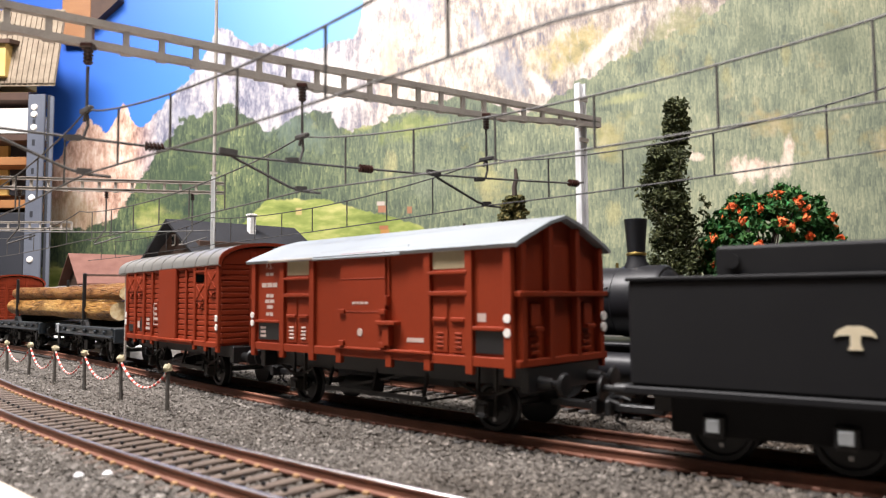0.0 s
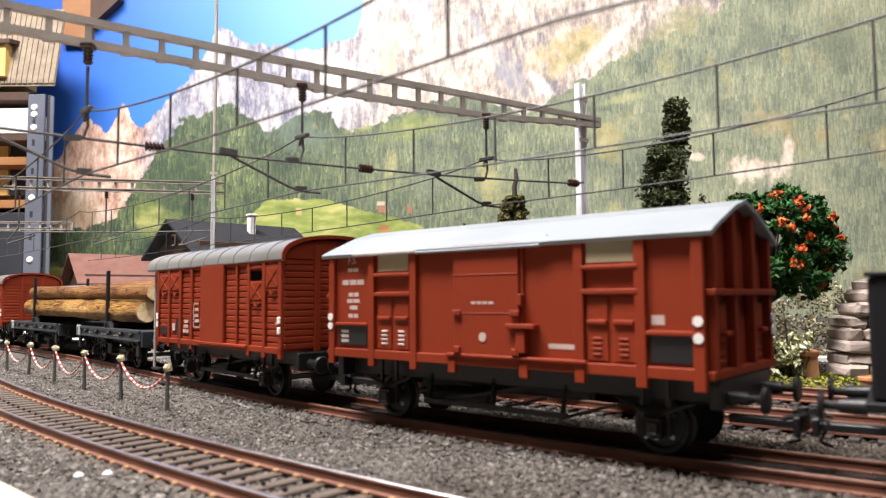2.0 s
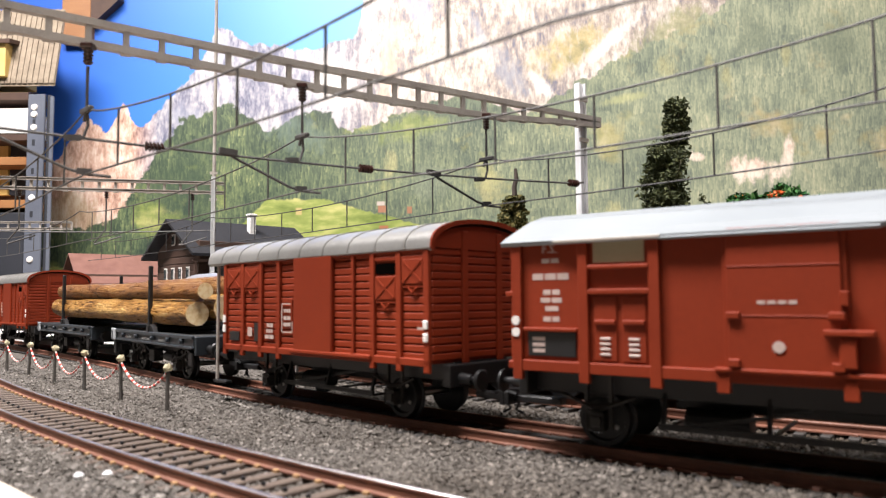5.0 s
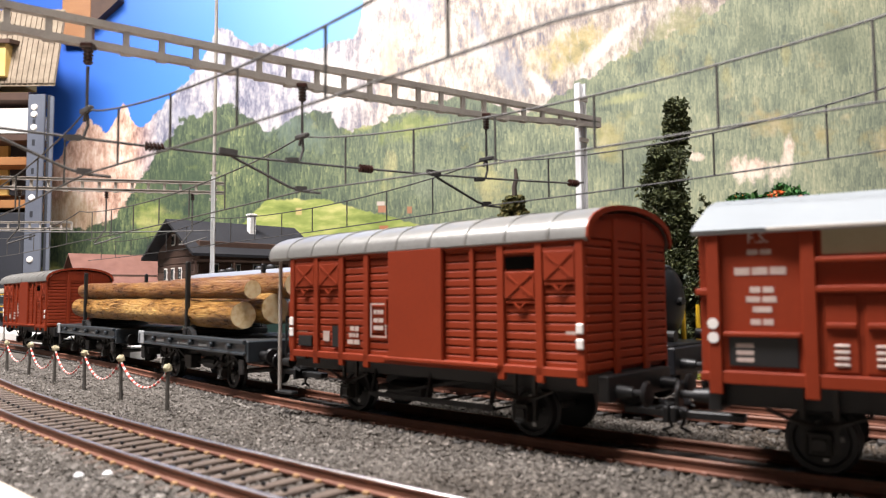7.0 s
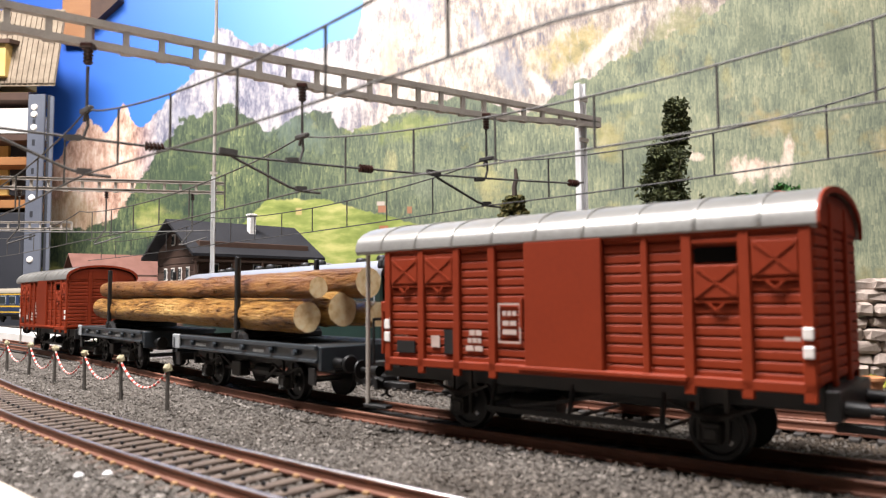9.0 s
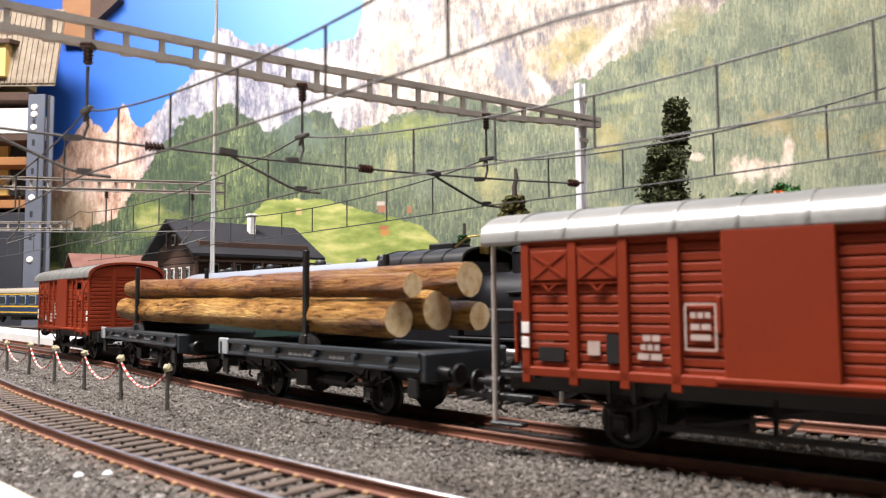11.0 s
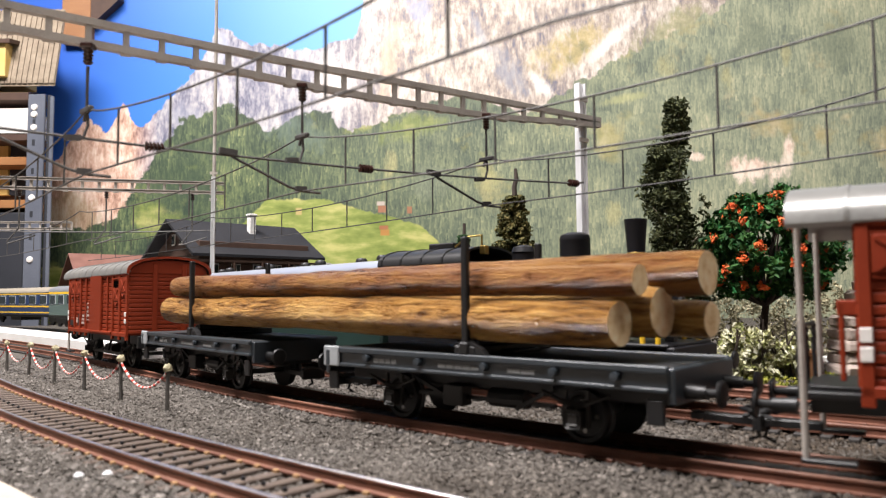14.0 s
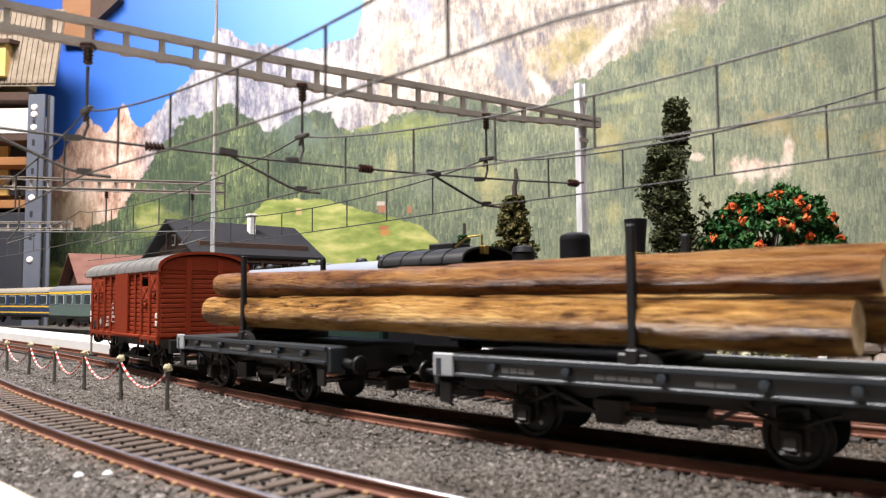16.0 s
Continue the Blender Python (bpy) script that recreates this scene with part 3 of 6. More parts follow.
        c = k.mix(k.math("MULTIPLY", k.math("MULTIPLY", k.math("SUBTRACT", 1.0, k.math("MAXIMUM", a, b)), 4, clamp=True), 0.75), c, col)
    k.color(c)
    return k.m


PANO = panorama_material()
backdrop = part("backdrop", Mesh().box(-820, 820, WALL_Y, WALL_Y + 3, 0, 620), PANO)
tagged(backdrop, "printed alpine panorama with white peaks, forest and meadow", "backdrop", kind="structure")

CHIP = surface("glossy_white_pebble", (0.75, 0.75, 0.75), (0.85, 0.85, 0.85), 0.2, big=100, fine=900, bump=0)
# pale board edge and two white pebbles in the foreground
EDGE = surface("pale_board_edge", (0.38, 0.32, 0.26), (0.54, 0.46, 0.38), 0.8, big=60, fine=700, bump=0.0002)
m = Mesh()
ss = list(np.arange(-330, 60, 10.0))
for s in ss:
    for off, z in ((-37.5, 0), (-37.8, 1.3), (-100, 1.6), (-100, 0)):
        x, y, _ = FRONT.at(s, off)
        m.v.append((x, y, z))
for i in range(len(ss) - 1):
    m.f += [(i * 4 + k, i * 4 + k + 1, i * 4 + k + 5, i * 4 + k + 4) for k in range(3)]
m.mi = [0] * len(m.f)
tagged(part("trim", m, EDGE), "pale wooden edge of the layout board", "board edge", kind="structure")
for x, y in ((-69.6, 139.2), (-64.7, 140.4)):
    pb = Mesh().lathe([(0.2, -0.7), (0.9, -0.3), (1.0, 0.3), (0.6, 0.8), (0.1, 0.9)], 8, "z", (x, y, 1.1))
    tagged(part("pebble", pb, CHIP, smooth=True), "tiny glossy white pebble on the ballast", "pebble", "white pebbles")
# ---- the train ----


def wheelset(parent, x, r=5.6, rim=0.9):
    """An axle with two disc wheels, turning about its own axis."""
    ws = part("wheelset", Mesh().cyl((0, -13, 0), (0, 13, 0), 0.9, n=10), STEEL, parent, smooth=True)
    ws.location = (x * MM, 0, r * MM)
    for s in (-1, 1):
        m = Mesh()
        m.lathe([(0.1, s * 9.9), (1.7, s * 9.9), (1.9, s * 9.4), (r - 1.3, s * 8.9), (r - 1.0, s * 9.6), (r - 0.15, s * 9.7), (r, s * 9.4), (r, s * 7.9), (r + rim * 0.6, s * 7.6), (r + rim * 0.6, s * 7.1), (0.1, s * 7.1)], 24, "y")
        m.use(1)
        for i in range(4):
            a = i * math.pi / 2
            m.box(math.cos(a) * 3.0 - 0.4, math.cos(a) * 3.0 + 0.4, min(s * 9.0, s * 9.4), max(s * 9.0, s * 9.4), math.sin(a) * 3.0 - 0.4, math.sin(a) * 3.0 + 0.4)
        part("wheel", m, [BLACK, STEEL], ws, smooth=True)
    return ws


def buffers(parent, x, sgn, z=12.2, mat=None):
    for y in (-10, 10):
        m = Mesh()
        m.cyl((x, y, z), (x + sgn * 4.0, y, z), 1.5, 1.2, 12)
        m.cyl((x + sgn * 4.0, y, z), (x + sgn * 6.4, y, z), 0.75, n=10)
        m.lathe([(0.2, 0), (2.5, 0), (2.6, sgn * 0.3), (2.2, sgn * 0.75), (0.2, sgn * 0.9)], 18, "x", (x + sgn * 6.4, y, z))
        part("buffer", m, mat or BLACK, parent, "black buffer", True)


def coupler(parent, x, sgn, reach=9.0):
    m = Mesh()
    m.box(min(x, x + sgn * reach), max(x, x + sgn * reach), -1.4, 1.4, 6.0, 7.6, 0.2)
    m.box(min(x + sgn * (reach - 1.2), x + sgn * reach), max(x + sgn * (reach - 1.2), x + sgn * reach), -4.0, 4.0, 5.4, 8.6, 0.2)
    m.tube([(x + sgn * (reach - 3), -3.2, 8), (x + sgn * (reach + 1), -3.2, 9.2), (x + sgn * (reach + 3), 0, 9.0), (x + sgn * (reach + 1), 3.2, 9.2), (x + sgn * (reach - 3), 3.2, 8)], 0.45)
    m.tube([(x + sgn * (reach - 2), 0, 6.2), (x + sgn * (reach - 1), 0, 4.0), (x + sgn * (reach - 3), 0, 3.2)], 0.4)
    part("coupling", m, BLACK, parent, "black loop coupling")


def axle_guard(parent, x, y, z_top, mat=None):
    """Axle box, spring and guard plate on one wheel."""
    s = -1 if y < 0 else 1
    m = Mesh()
    m.box(x - 3.0, x - 2.2, y - 0.4, y + 0.4, 4.0, z_top)
    m.box(x + 2.2, x + 3.0, y - 0.4, y + 0.4, 4.0, z_top)
    m.box(x - 1.9, x + 1.9, y + s * 0.1, y + s * 1.7, 3.6, 7.6, 0.4)
    m.box(x - 1.2, x + 1.2, y + s * 1.6, y + s * 2.1, 4.4, 6.6, 0.3)
    for i in range(4):
        w = 8.0 - i * 1.7
        m.tube([(x - w, y + s * 0.8, 10.8 - i * 0.55), (x - w / 2, y + s * 0.8, 9.2 - i * 0.35), (x, y + s * 0.8, 8.6 - i * 0.3), (x + w / 2, y + s * 0.8, 9.2 - i * 0.35), (x + w, y + s * 0.8, 10.8 - i * 0.55)], 0.36, 5)
    m.beam((x - 3, y, 4.2), (x + 3, y, 4.2), 0.5)
    part("axle_guard", m, mat or DUSTY, parent)


def brake_gear(parent, x0, x1):
    m = Mesh()
    m.box(x0, x1, -1.0, 1.0, 7.5, 9.5, 0.2)
    m.cyl((x0 + 4, -6, 6.5), (x0 + 16, -6, 6.5), 2.4, n=14)
    m.beam((x0, -11.5, 5.5), (x1, -11.5, 5.5), 0.8, 1.2)
    for x in (x0 + 1, (x0 + x1) / 2, x1 - 1):
        m.beam((x, -11.5, 5.5), (x, -9, 14), 0.8)
        m.beam((x, -12, 5), (x, 12, 5), 0.6)
    m.beam((x0 + 6, -11, 6), (x1 - 8, -8, 11), 0.7)
    part("brake_gear", m, BLACK, parent, "black brake rigging")


def bars(m, x0, x1, y, z, h, n, gap=0.35):
    """A row of small print bars on a side wall that faces -y."""
    w = (x1 - x0 - gap * (n - 1)) / n
    for i in range(n):
        a = x0 + i * (w + gap)
        m.box(a, a + w, y - 0.06, y + 0.05, z, z + h)
    return m


def lettering(parent, text, x, y, z, size, mat):
    """Raised print in the built-in font on a side wall that faces -y."""
    cu = bpy.data.curves.new("lettering", "FONT")
    cu.body, cu.size, cu.extrude, cu.resolution_u = text, size * MM, 0.00003, 2
    tmp = bpy.data.objects.new("lettering", cu)
    scene.collection.objects.link(tmp)
    me = bpy.data.meshes.new_from_object(tmp.evaluated_get(bpy.context.evaluated_depsgraph_get()))
    bpy.data.objects.remove(tmp)
    me.materials.clear()
    me.materials.append(mat)
    ob = new("lettering", me)
    ob.parent = parent
    ob.matrix_basis = pose(x * MM, (y - 0.08) * MM, z * MM, 90, 0, 0)
    return tagged(ob, "white printed letters")


def arched(half, z0, rise, n=14):
    """Points of a flat arch from +half to -half."""
    return [(half * math.cos(math.pi * i / n), z0 + rise * math.sin(math.pi * i / n) ** 0.75) for i in range(n + 1)]


RUNNING_GEAR = ("wheelset", "wheel", "axle_guard", "buffer", "coupling", "brake_gear", "underframe")


def to_gauge(van, wide, z_from, z_to, tall):
    """Brings a van's body, built to nominal sizes, to the width and height of this make; the running gear keeps its size."""
    for ob in van.children_recursive:
        if ob.name.split(".")[0] in RUNNING_GEAR:
            continue
        if ob.location.length > 0:
            ob.location.y *= wide
            ob.location.z = (z_to + (ob.location.z / MM - z_from) * tall) * MM
            continue
        for vert in ob.data.vertices:
            vert.co.y *= wide
            vert.co.z = (z_to + (vert.co.z / MM - z_from) * tall) * MM


def covered_van(label):
    """A plank-sided van with a sliding door, an arched silver roof and a brake platform at its tail. x runs forward; body from -48 to 48."""
    v = thing("covered_goods_wagon", label, "goods wagon", "wagons of the goods train")
    L, H, Z0, Z1 = 48.0, 16.2, 15.0, 40.6
    m = Mesh()
    m.box(-L + 0.6, L - 0.6, -H + 0.6, H - 0.6, Z0 - 0.6, Z1)
    body = part("body", m, RED, v)
    # planks, side by side
    zs = np.linspace(Z0, Z1, 15)
    for side in (-1, 1):
        for x0, x1 in ((-L, -7.2), (10.6, L)):
            for a, b in zip(zs[:-1], zs[1:]):
                mm = Mesh().box(x0, x1, side * (H - 0.25) - 0.5, side * (H - 0.25) + 0.5, a + 0.10, b - 0.10, 0.25)
                part("plank", mm, RED, body)
    for end in (-1, 1):
        for a, b in zip(zs[:-1], zs[1:]):
            part("plank", Mesh().box(end * (L - 0.25) - 0.5, end * (L - 0.25) + 0.5, -H, H, a + 0.1, b - 0.1, 0.25), RED, body)
        top = [(-H, Z1)] + [(p[0] * 0.99, p[1] - 0.4) for p in arched(H, Z1, 5.9)][::-1]
        part("gable", Mesh().extrude([(y, z) for y, z in top], end * L - 0.5, end * L + 0.5), RED, body)
        for y in (-6, 6):
            part("end_post", Mesh().box(end * (L + 0.4) - 0.45, end * (L + 0.4) + 0.45, y - 1.0, y + 1.0, Z0 - 1, Z1 + 4.2, 0.2), RED, body)
    # posts
    for side in (-1, 1):
        yo = side * (H + 0.5)
        for x in (-47.0, -36.3, -25.7, -15.9, 27.3, 37.3, 47.0):
            part("side_post", Mesh().box(x - 1.0, x + 1.0, yo - 0.5, yo + 0.5, Z0 - 2.6, Z1, 0.2), RED, body)
        part("side_post", Mesh().box(18.5, 19.9, yo - 0.4, yo + 0.3, Z0, Z1, 0.2), RED, body)
        part("sole_bar", Mesh().box(-L, L, yo - 0.5, yo + 0.4, Z0 - 1.2, Z0 + 0.6, 0.2), RED, body)
        part("top_rail", Mesh().box(-L, L, yo - 0.5, yo + 0.4, Z1 - 1.0, Z1 + 0.2, 0.2), RED, body)
        d = Mesh().box(-7.4, 10.7, yo - 0.8, yo + 0.5, Z0 + 0.2, Z1 - 0.2, 0.3)
        door = part("door", d, RED, body, "plain red-brown sliding door")
        part("handle", Mesh().box(-8.4, -7.6, yo + side * 0.5 - 0.4, yo + side * 0.5 + 0.4, 23, 29, 0.1), RED, door)
        part("door_rail", Mesh().box(-9, 27, yo + side * 0.6 - 0.4, yo + side * 0.6 + 0.4, Z0 - 0.4, Z0 + 0.5, 0.15), RED, body)
        # vent flaps with cross braces
        for x0, x1 in ((-45.8, -37.4), (-35.1, -26.8), (28.5, 36.2), (38.5, 45.9)):
            fl = Mesh()
            opened = x0 == 28.5
            if opened:
                part("vent_opening", Mesh().box(x0 + 0.2, x1 - 0.2, yo - 0.25, yo + 0.3, 34.9, 37.4), VOID, body, "open dark vent")
            z1 = 34.4 if opened else 38.2
            zb = 28.8 if opened else 32.4
            fl.box(x0, x1, yo - 0.4, yo + 0.25, zb, z1, 0.15)
            fl.box(x0 - 0.4, x1 + 0.4, yo - 0.3, yo + 0.9, 38.0, 39.0, 0.2)
            y = yo + side * 0.3
            fl.beam((x0 + 0.6, y, zb + 0.5), (x1 - 0.6, y, z1 - 0.5), 0.55, 0.5)
            fl.beam((x0 + 0.6, y, z1 - 0.5), (x1 - 0.6, y, zb + 0.5), 0.55, 0.5)
            xm = (x0 + x1) / 2
            fl.box(x0, x1, yo - 0.2, yo + 0.7, zb - 0.9, zb - 0.1, 0.15)
            fl.beam((xm - 1.4, y, zb - 0.8), (xm, y, zb - 2.0), 0.4)
            fl.beam((xm + 1.4, y, zb - 0.8), (xm, y, zb - 2.0), 0.4)
            part("vent_flap", fl, RED, body, "raised red-brown vent flap" if opened else "")
    # roof with ribs
    ro = arched(H + 1.3, Z1 - 0.2, 7.2, 20)
    ri = [(y * 0.96, z - 0.7) for y, z in ro][::-1]
    roof = part("roof", Mesh().extrude(ro + ri, -57.9, L + 1.3), ROOF_SILVER, v, "silver arched roof with ribs", True)
    for x in np.linspace(-49, 40, 9):
        rr = [(y * 1.006, z + 0.22) for y, z in ro]
        part("rib", Mesh().extrude(rr + [(y, z - 0.05) for y, z in ro][::-1], x - 0.35, x + 0.35), ROOF_SILVER, roof, smooth=True)
    part("roof_edge", Mesh().extrude([(y * 1.012, z + 0.15) for y, z in ro] + [(y * 0.96, z - 0.9) for y, z in ro][::-1], L + 1.0, L + 1.5), RED, roof, "red-brown roof edge")
    # platform
    p = Mesh()
    p.box(-57.8, -L, -12, 12, 12.6, 13.8, 0.2)
    part("platform", p, BLACK, v)
    for y in (-14.6, 14.6):
        part("platform_post", Mesh().cyl((-56.4, y, 3.2), (-56.4, y, 41.2), 0.55, n=8), METAL_GREY, v, "thin grey roof post", True)
        part("step", Mesh().box(-57, -49, y - 1.2, y + 1.2, 3.0, 3.8, 0.15).box(-56.7, -56.1, y - 0.4, y + 0.4, 3.4, 13), BLACK, v)
    rail = Mesh()
    rail.tube([(-57.2, -12, 13), (-57.2, -12, 24), (-57.2, 12, 24), (-57.2, 12, 13)], 0.45)
    rail.tube([(-57.2, 0, 13), (-57.2, 0, 24)], 0.4)
    part("platform_rail", rail, BLACK, v)
    part("lamp_bracket", Mesh().box(-51, -48, -15.6, -14.6, 26, 28.4, 0.2).box(-50.8, -50, -15.6, -14.6, 16, 28, 0.2), RED, v)
    # print on the camera side
    y = -(H + 0.78)
    part("print", bars(Mesh(), -45.4, -41.0, y + 0.75, 20.4, 0.9, 3), PRINT, v)
    part("print", Mesh().box(-33.4, -30.8, y + 0.22, y + 0.3, 18.3, 20.9), PRINT, v)
    part("print", bars(Mesh(), -23.2, -18.6, y + 0.22, 17.9, 1.1, 2), PRINT, v)
    part("print", bars(Mesh(), -22.6, -19.0, y + 0.22, 19.6, 1.0, 3), PRINT, v)
    part("print", bars(Mesh(), -22.2, -18.9, y + 0.22, 21.2, 1.1, 2), PRINT, v)
    part("print", Mesh().box(43.2, 45.6, y + 0.55, y + 0.72, 21.2, 22.8), PRINT, v)
    bx = Mesh()
    x0, x1, z0, z1 = -14.3, -8.6, 16.8, 28.0
    for (a, b), (c, d) in (((x0, x1), (z1 - 0.35, z1)), ((x0, x1), (z0 + 3.0, z0 + 3.35)), ((x0, x0 + 0.35), (z0 + 3, z1)), ((x1 - 0.35, x1), (z0 + 3, z1))):
        bx.box(a, b, y + 0.15, y + 0.28, c, d)
    for i, z in enumerate((25.4, 23.4, 21.6)):
        bars(bx, x0 + 1.1, x1 - 1.1, y + 0.22, z, 1.0, 3 - i)
    part("inspection_panel", bx, PRINT, v, "white outlined inspection panel")
    part("label_plate", Mesh().box(-44.2, -38.4, y + 0.1, y + 0.4, 16.8, 19.5), BLACK, v, "black label plate")
    part("label_plate", Mesh().box(-29.4, -26.8, y + 0.1, y + 0.4, 17.0, 22.2), BLACK, v, "black label plate")
    for z in (20.3, 23.2):
        part("tail_mark", Mesh().box(46.2, 47.9, -(H + 1.4), -(H + 0.9), z - 1.0, z + 1.0, 0.25), WHITE, v, "white tail mark", True)
        part("tail_mark", Mesh().box(-47.9, -46.1, -(H + 1.2), -(H + 0.9), z - 1.1, z + 1.1, 0.1), WHITE, v, "white tail mark", True)
    # underframe
    part("underframe", Mesh().box(-56, 48, -10, 10, 10.5, 15.2, 0.2).box(48, 50.5, -14, 14, 9.6, 14.8, 0.2), BLACK, v)
    for s, x in ((1, 50), (-1, -58)):
        buffers(v, x, s, 11.5)
        coupler(v, x - s * 3, s, 11.0)
    brake_gear(v, -22, 20)
    for x in (-29, 29):
        for y in (-12, 12):
            axle_guard(v, x, y, 15)
    to_gauge(v, 1.07, 12.4, 13.0, 1.045)
    return v, [wheelset(v, x) for x in (-29, 29)]


def gabled_van(label):
    """A smooth-sided van with a shallow gabled pale roof, blinds in its windows and a ribbed end. Body from -50 to 50."""
    v = thing("gabled_goods_wagon", label, "goods wagon", "wagons of the goods train")
    L, H, Z0, Z1 = 50.0, 16.4, 15.8, 41.6
    body = part("body", Mesh().box(-L, L, -H, H, Z0, Z1, 0.3), RED, v)
    for end in (-1, 1):
        part("gable", Mesh().extrude([(-H, Z1 - 0.2), (H, Z1 - 0.2), (H, Z1 + 0.2), (0, Z1 + 5.9), (-H, Z1 + 0.2)], end * (L - 0.6) - 0.5, end * (L - 0.6) + 0.5), RED, body)
        # deep end frame: posts, cross rail, boards
        for y in (-14.4, -5.0, 5.0, 14.4):
            ht = Z1 + 6.0 - abs(y) * 0.43
            part("end_post", Mesh().box(end * (L + 0.9) - 0.9, end * (L + 0.9) + 0.9, y - 0.8, y + 0.8, Z0 - 0.4, ht, 0.2), RED, body)
        part("end_rail", Mesh().box(end * (L + 1.1) - 1.2, end * (L + 1.1) + 1.2, -H, H, 29.8, 31.0, 0.2), RED, body)
        part("end_rail", Mesh().box(end * (L + 0.9) - 0.9, end * (L + 0.9) + 0.9, -H, H, Z0 - 0.8, Z0 + 0.8, 0.2), RED, body)
        for y in (-9.7, 9.7):
            part("end_step", Mesh().box(end * (L + 1.2) - 1.0, end * (L + 1.2) + 1.0, y - 1.5, y + 1.5, 22.5, 23.4, 0.2).box(end * (L + 0.4) - 0.3, end * (L + 0.4) + 0.6, y - 1.6, y + 1.6, 23.4, 28.5, 0.2), RED, body)
            lv = Mesh()
            for z in (17.4, 18.9, 20.4):
                lv.box(end * (L + 0.3) - 0.3, end * (L + 0.3) + 0.5, y - 1.6, y + 1.6, z, z + 0.8, 0.15)
            part("louvre", lv, RED, body)
    yo = -H
    for side in (-1, 1):
        ys = side * H

        def slab(name, x0, x1, z0, z1, d, mat=RED, label="", parent=body, c=0.15):
            a, b = (ys - d, ys + 0.3) if side < 0 else (ys - 0.3, ys + d)
            return part(name, Mesh().box(x0, x1, a, b, z0, z1, c), mat, parent, label)

        slab("sole_bar", -L, L, Z0 - 1.0, Z0 + 1.2, 0.7)
        for x in (-49.0, -34.0, -7.6, 12.0, 25.4, 38.4, 49.4, -19.6):
            slab("side_post", x - 1.1, x + 1.1, Z0 - 2.8, Z1 - 0.3 if abs(x) > 18 else Z0 + 0.5, 0.9)
        for x in (-6.9, 11.6):
            slab("side_post", x - 0.5, x + 0.5, Z0, Z1 - 0.4, 0.5)
        for x0, x1 in ((-32.0, -21.4), (26.9, 37.2)):
            fr = slab("window_frame", x0 - 0.6, x1 + 0.6, 35.6, 41.4, 0.25)
            slab("window_blind", x0, x1, 36.2, 41.0, 0.32, BLIND, "beige blind behind glass", fr)
            slab("window_sill", x0 - 0.9, x1 + 0.9, 35.0, 35.8, 1.1, RED, "", fr)
            slab("ledge", x0 - 0.9, x1 + 0.9, 30.2, 31.2, 1.0)
            mid = (x0 + x1) / 2
            for a, b in ((x0, mid - 0.5), (mid + 0.5, x1)):
                pan = slab("vent_panel", a, b, 17.4, 29.8, 0.3)
                slab("vent_cap", a + 0.2, b - 0.2, 24.4, 25.3, 0.8, RED, "", pan)
                for z in (18.4, 19.4, 20.4, 21.4):
                    slab("louvre", a + 1.3, b - 1.3, z, z + 0.55, 0.5, PRINT if side < 0 and x0 < 0 else RED, "", pan)
        door = slab("door", -6.6, 11.2, Z0 + 0.4, Z1 - 0.2, 1.0, RED, "plain red-brown sliding door")
        slab("door_strip", -6.6, 11.2, 26.2, 26.5, 1.1, RED, "", door)
        slab("door_strip", -6.6, 11.2, 34.6, 34.9, 1.1, RED, "", door)
        for x in (-5.6, 10.4):
            slab("hinge", x - 1.2, x + 1.2, 25.8, 27.0, 1.6, RED, "", door)
            slab("hinge", x - 1.0, x + 1.0, 17.6, 19.0, 1.6, RED, "", door)
        slab("lock_bar", 8.4, 15.6, 23.2, 24.2, 2.0, RED, "", door)
        slab("lock_bar", 10.6, 13.0, 18.2, 23.0, 1.6, RED, "", door)
        slab("handle", 10.9, 12.2, 28.0, 30.4, 1.5, RED, "", door)
        slab("door_rail", -9, 27, Z0 + 0.9, Z0 + 1.6, 1.3)
        slab("label_board", 39.9, 48.4, 17.6, 22.6, 0.3, BLACK, "black label board")
        slab("label_board", -46.8, -35.9, 17.8, 22.8, 0.3, BLACK, "black label board")
        slab("board_ledge", 39.4, 48.6, 22.6, 23.5, 0.9)
        slab("board_ledge", -47.6, -35.4, 22.8, 23.6, 0.9)
    # print on the camera side
    lettering(v, "F.S.", -43.4, yo, 38.6, 2.6, PRINT)
    part("print", bars(Mesh(), -43.4, -39.6, yo, 36.6, 0.9, 2), PRINT, v)
    part("print", bars(Mesh(), -45.6, -37.4, yo, 33.2, 1.3, 3), PRINT, v)
    part("print", bars(Mesh(), -43.2, -39.4, yo, 30.2, 1.0, 2), PRINT, v)
    part("print", bars(Mesh(), -43.8, -39.0, yo, 28.6, 1.0, 2), PRINT, v)
    part("print", bars(Mesh(), -42.8, -39.8, yo, 26.9, 1.0, 1), PRINT, v)
    part("print", bars(Mesh(), -43.2, -39.6, yo, 24.8, 1.0, 2), PRINT, v)
    part("print", bars(Mesh(), -1.6, 4.6, yo - 1.0, 28.3, 0.6, 4), PRINT, v)
    part("print", Mesh().lathe([(0.1, -1.15), (1.0, -1.15), (1.0, -0.9), (0.1, -0.9)], 14, "y", (1.6, yo, 21.2)), PRINT, v)
    part("print", Mesh().box(17.8, 24.0, yo - 0.06, yo + 0.05, 19.3, 20.3), PRINT, v)
    part("print", Mesh().box(40.3, 42.8, yo - 0.06, yo + 0.05, 24.5, 26.3), PRINT, v)
    part("print", bars(Mesh(), -45.6, -42.8, yo - 0.3, 19.8, 0.7, 1), PRINT, v)
    part("print", bars(Mesh(), -45.6, -42.8, yo - 0.3, 21.0, 0.7, 1), PRINT, v)
    part("print", bars(Mesh(), -45.6, -42.8, yo - 0.3, 18.6, 0.7, 1), PRINT, v)
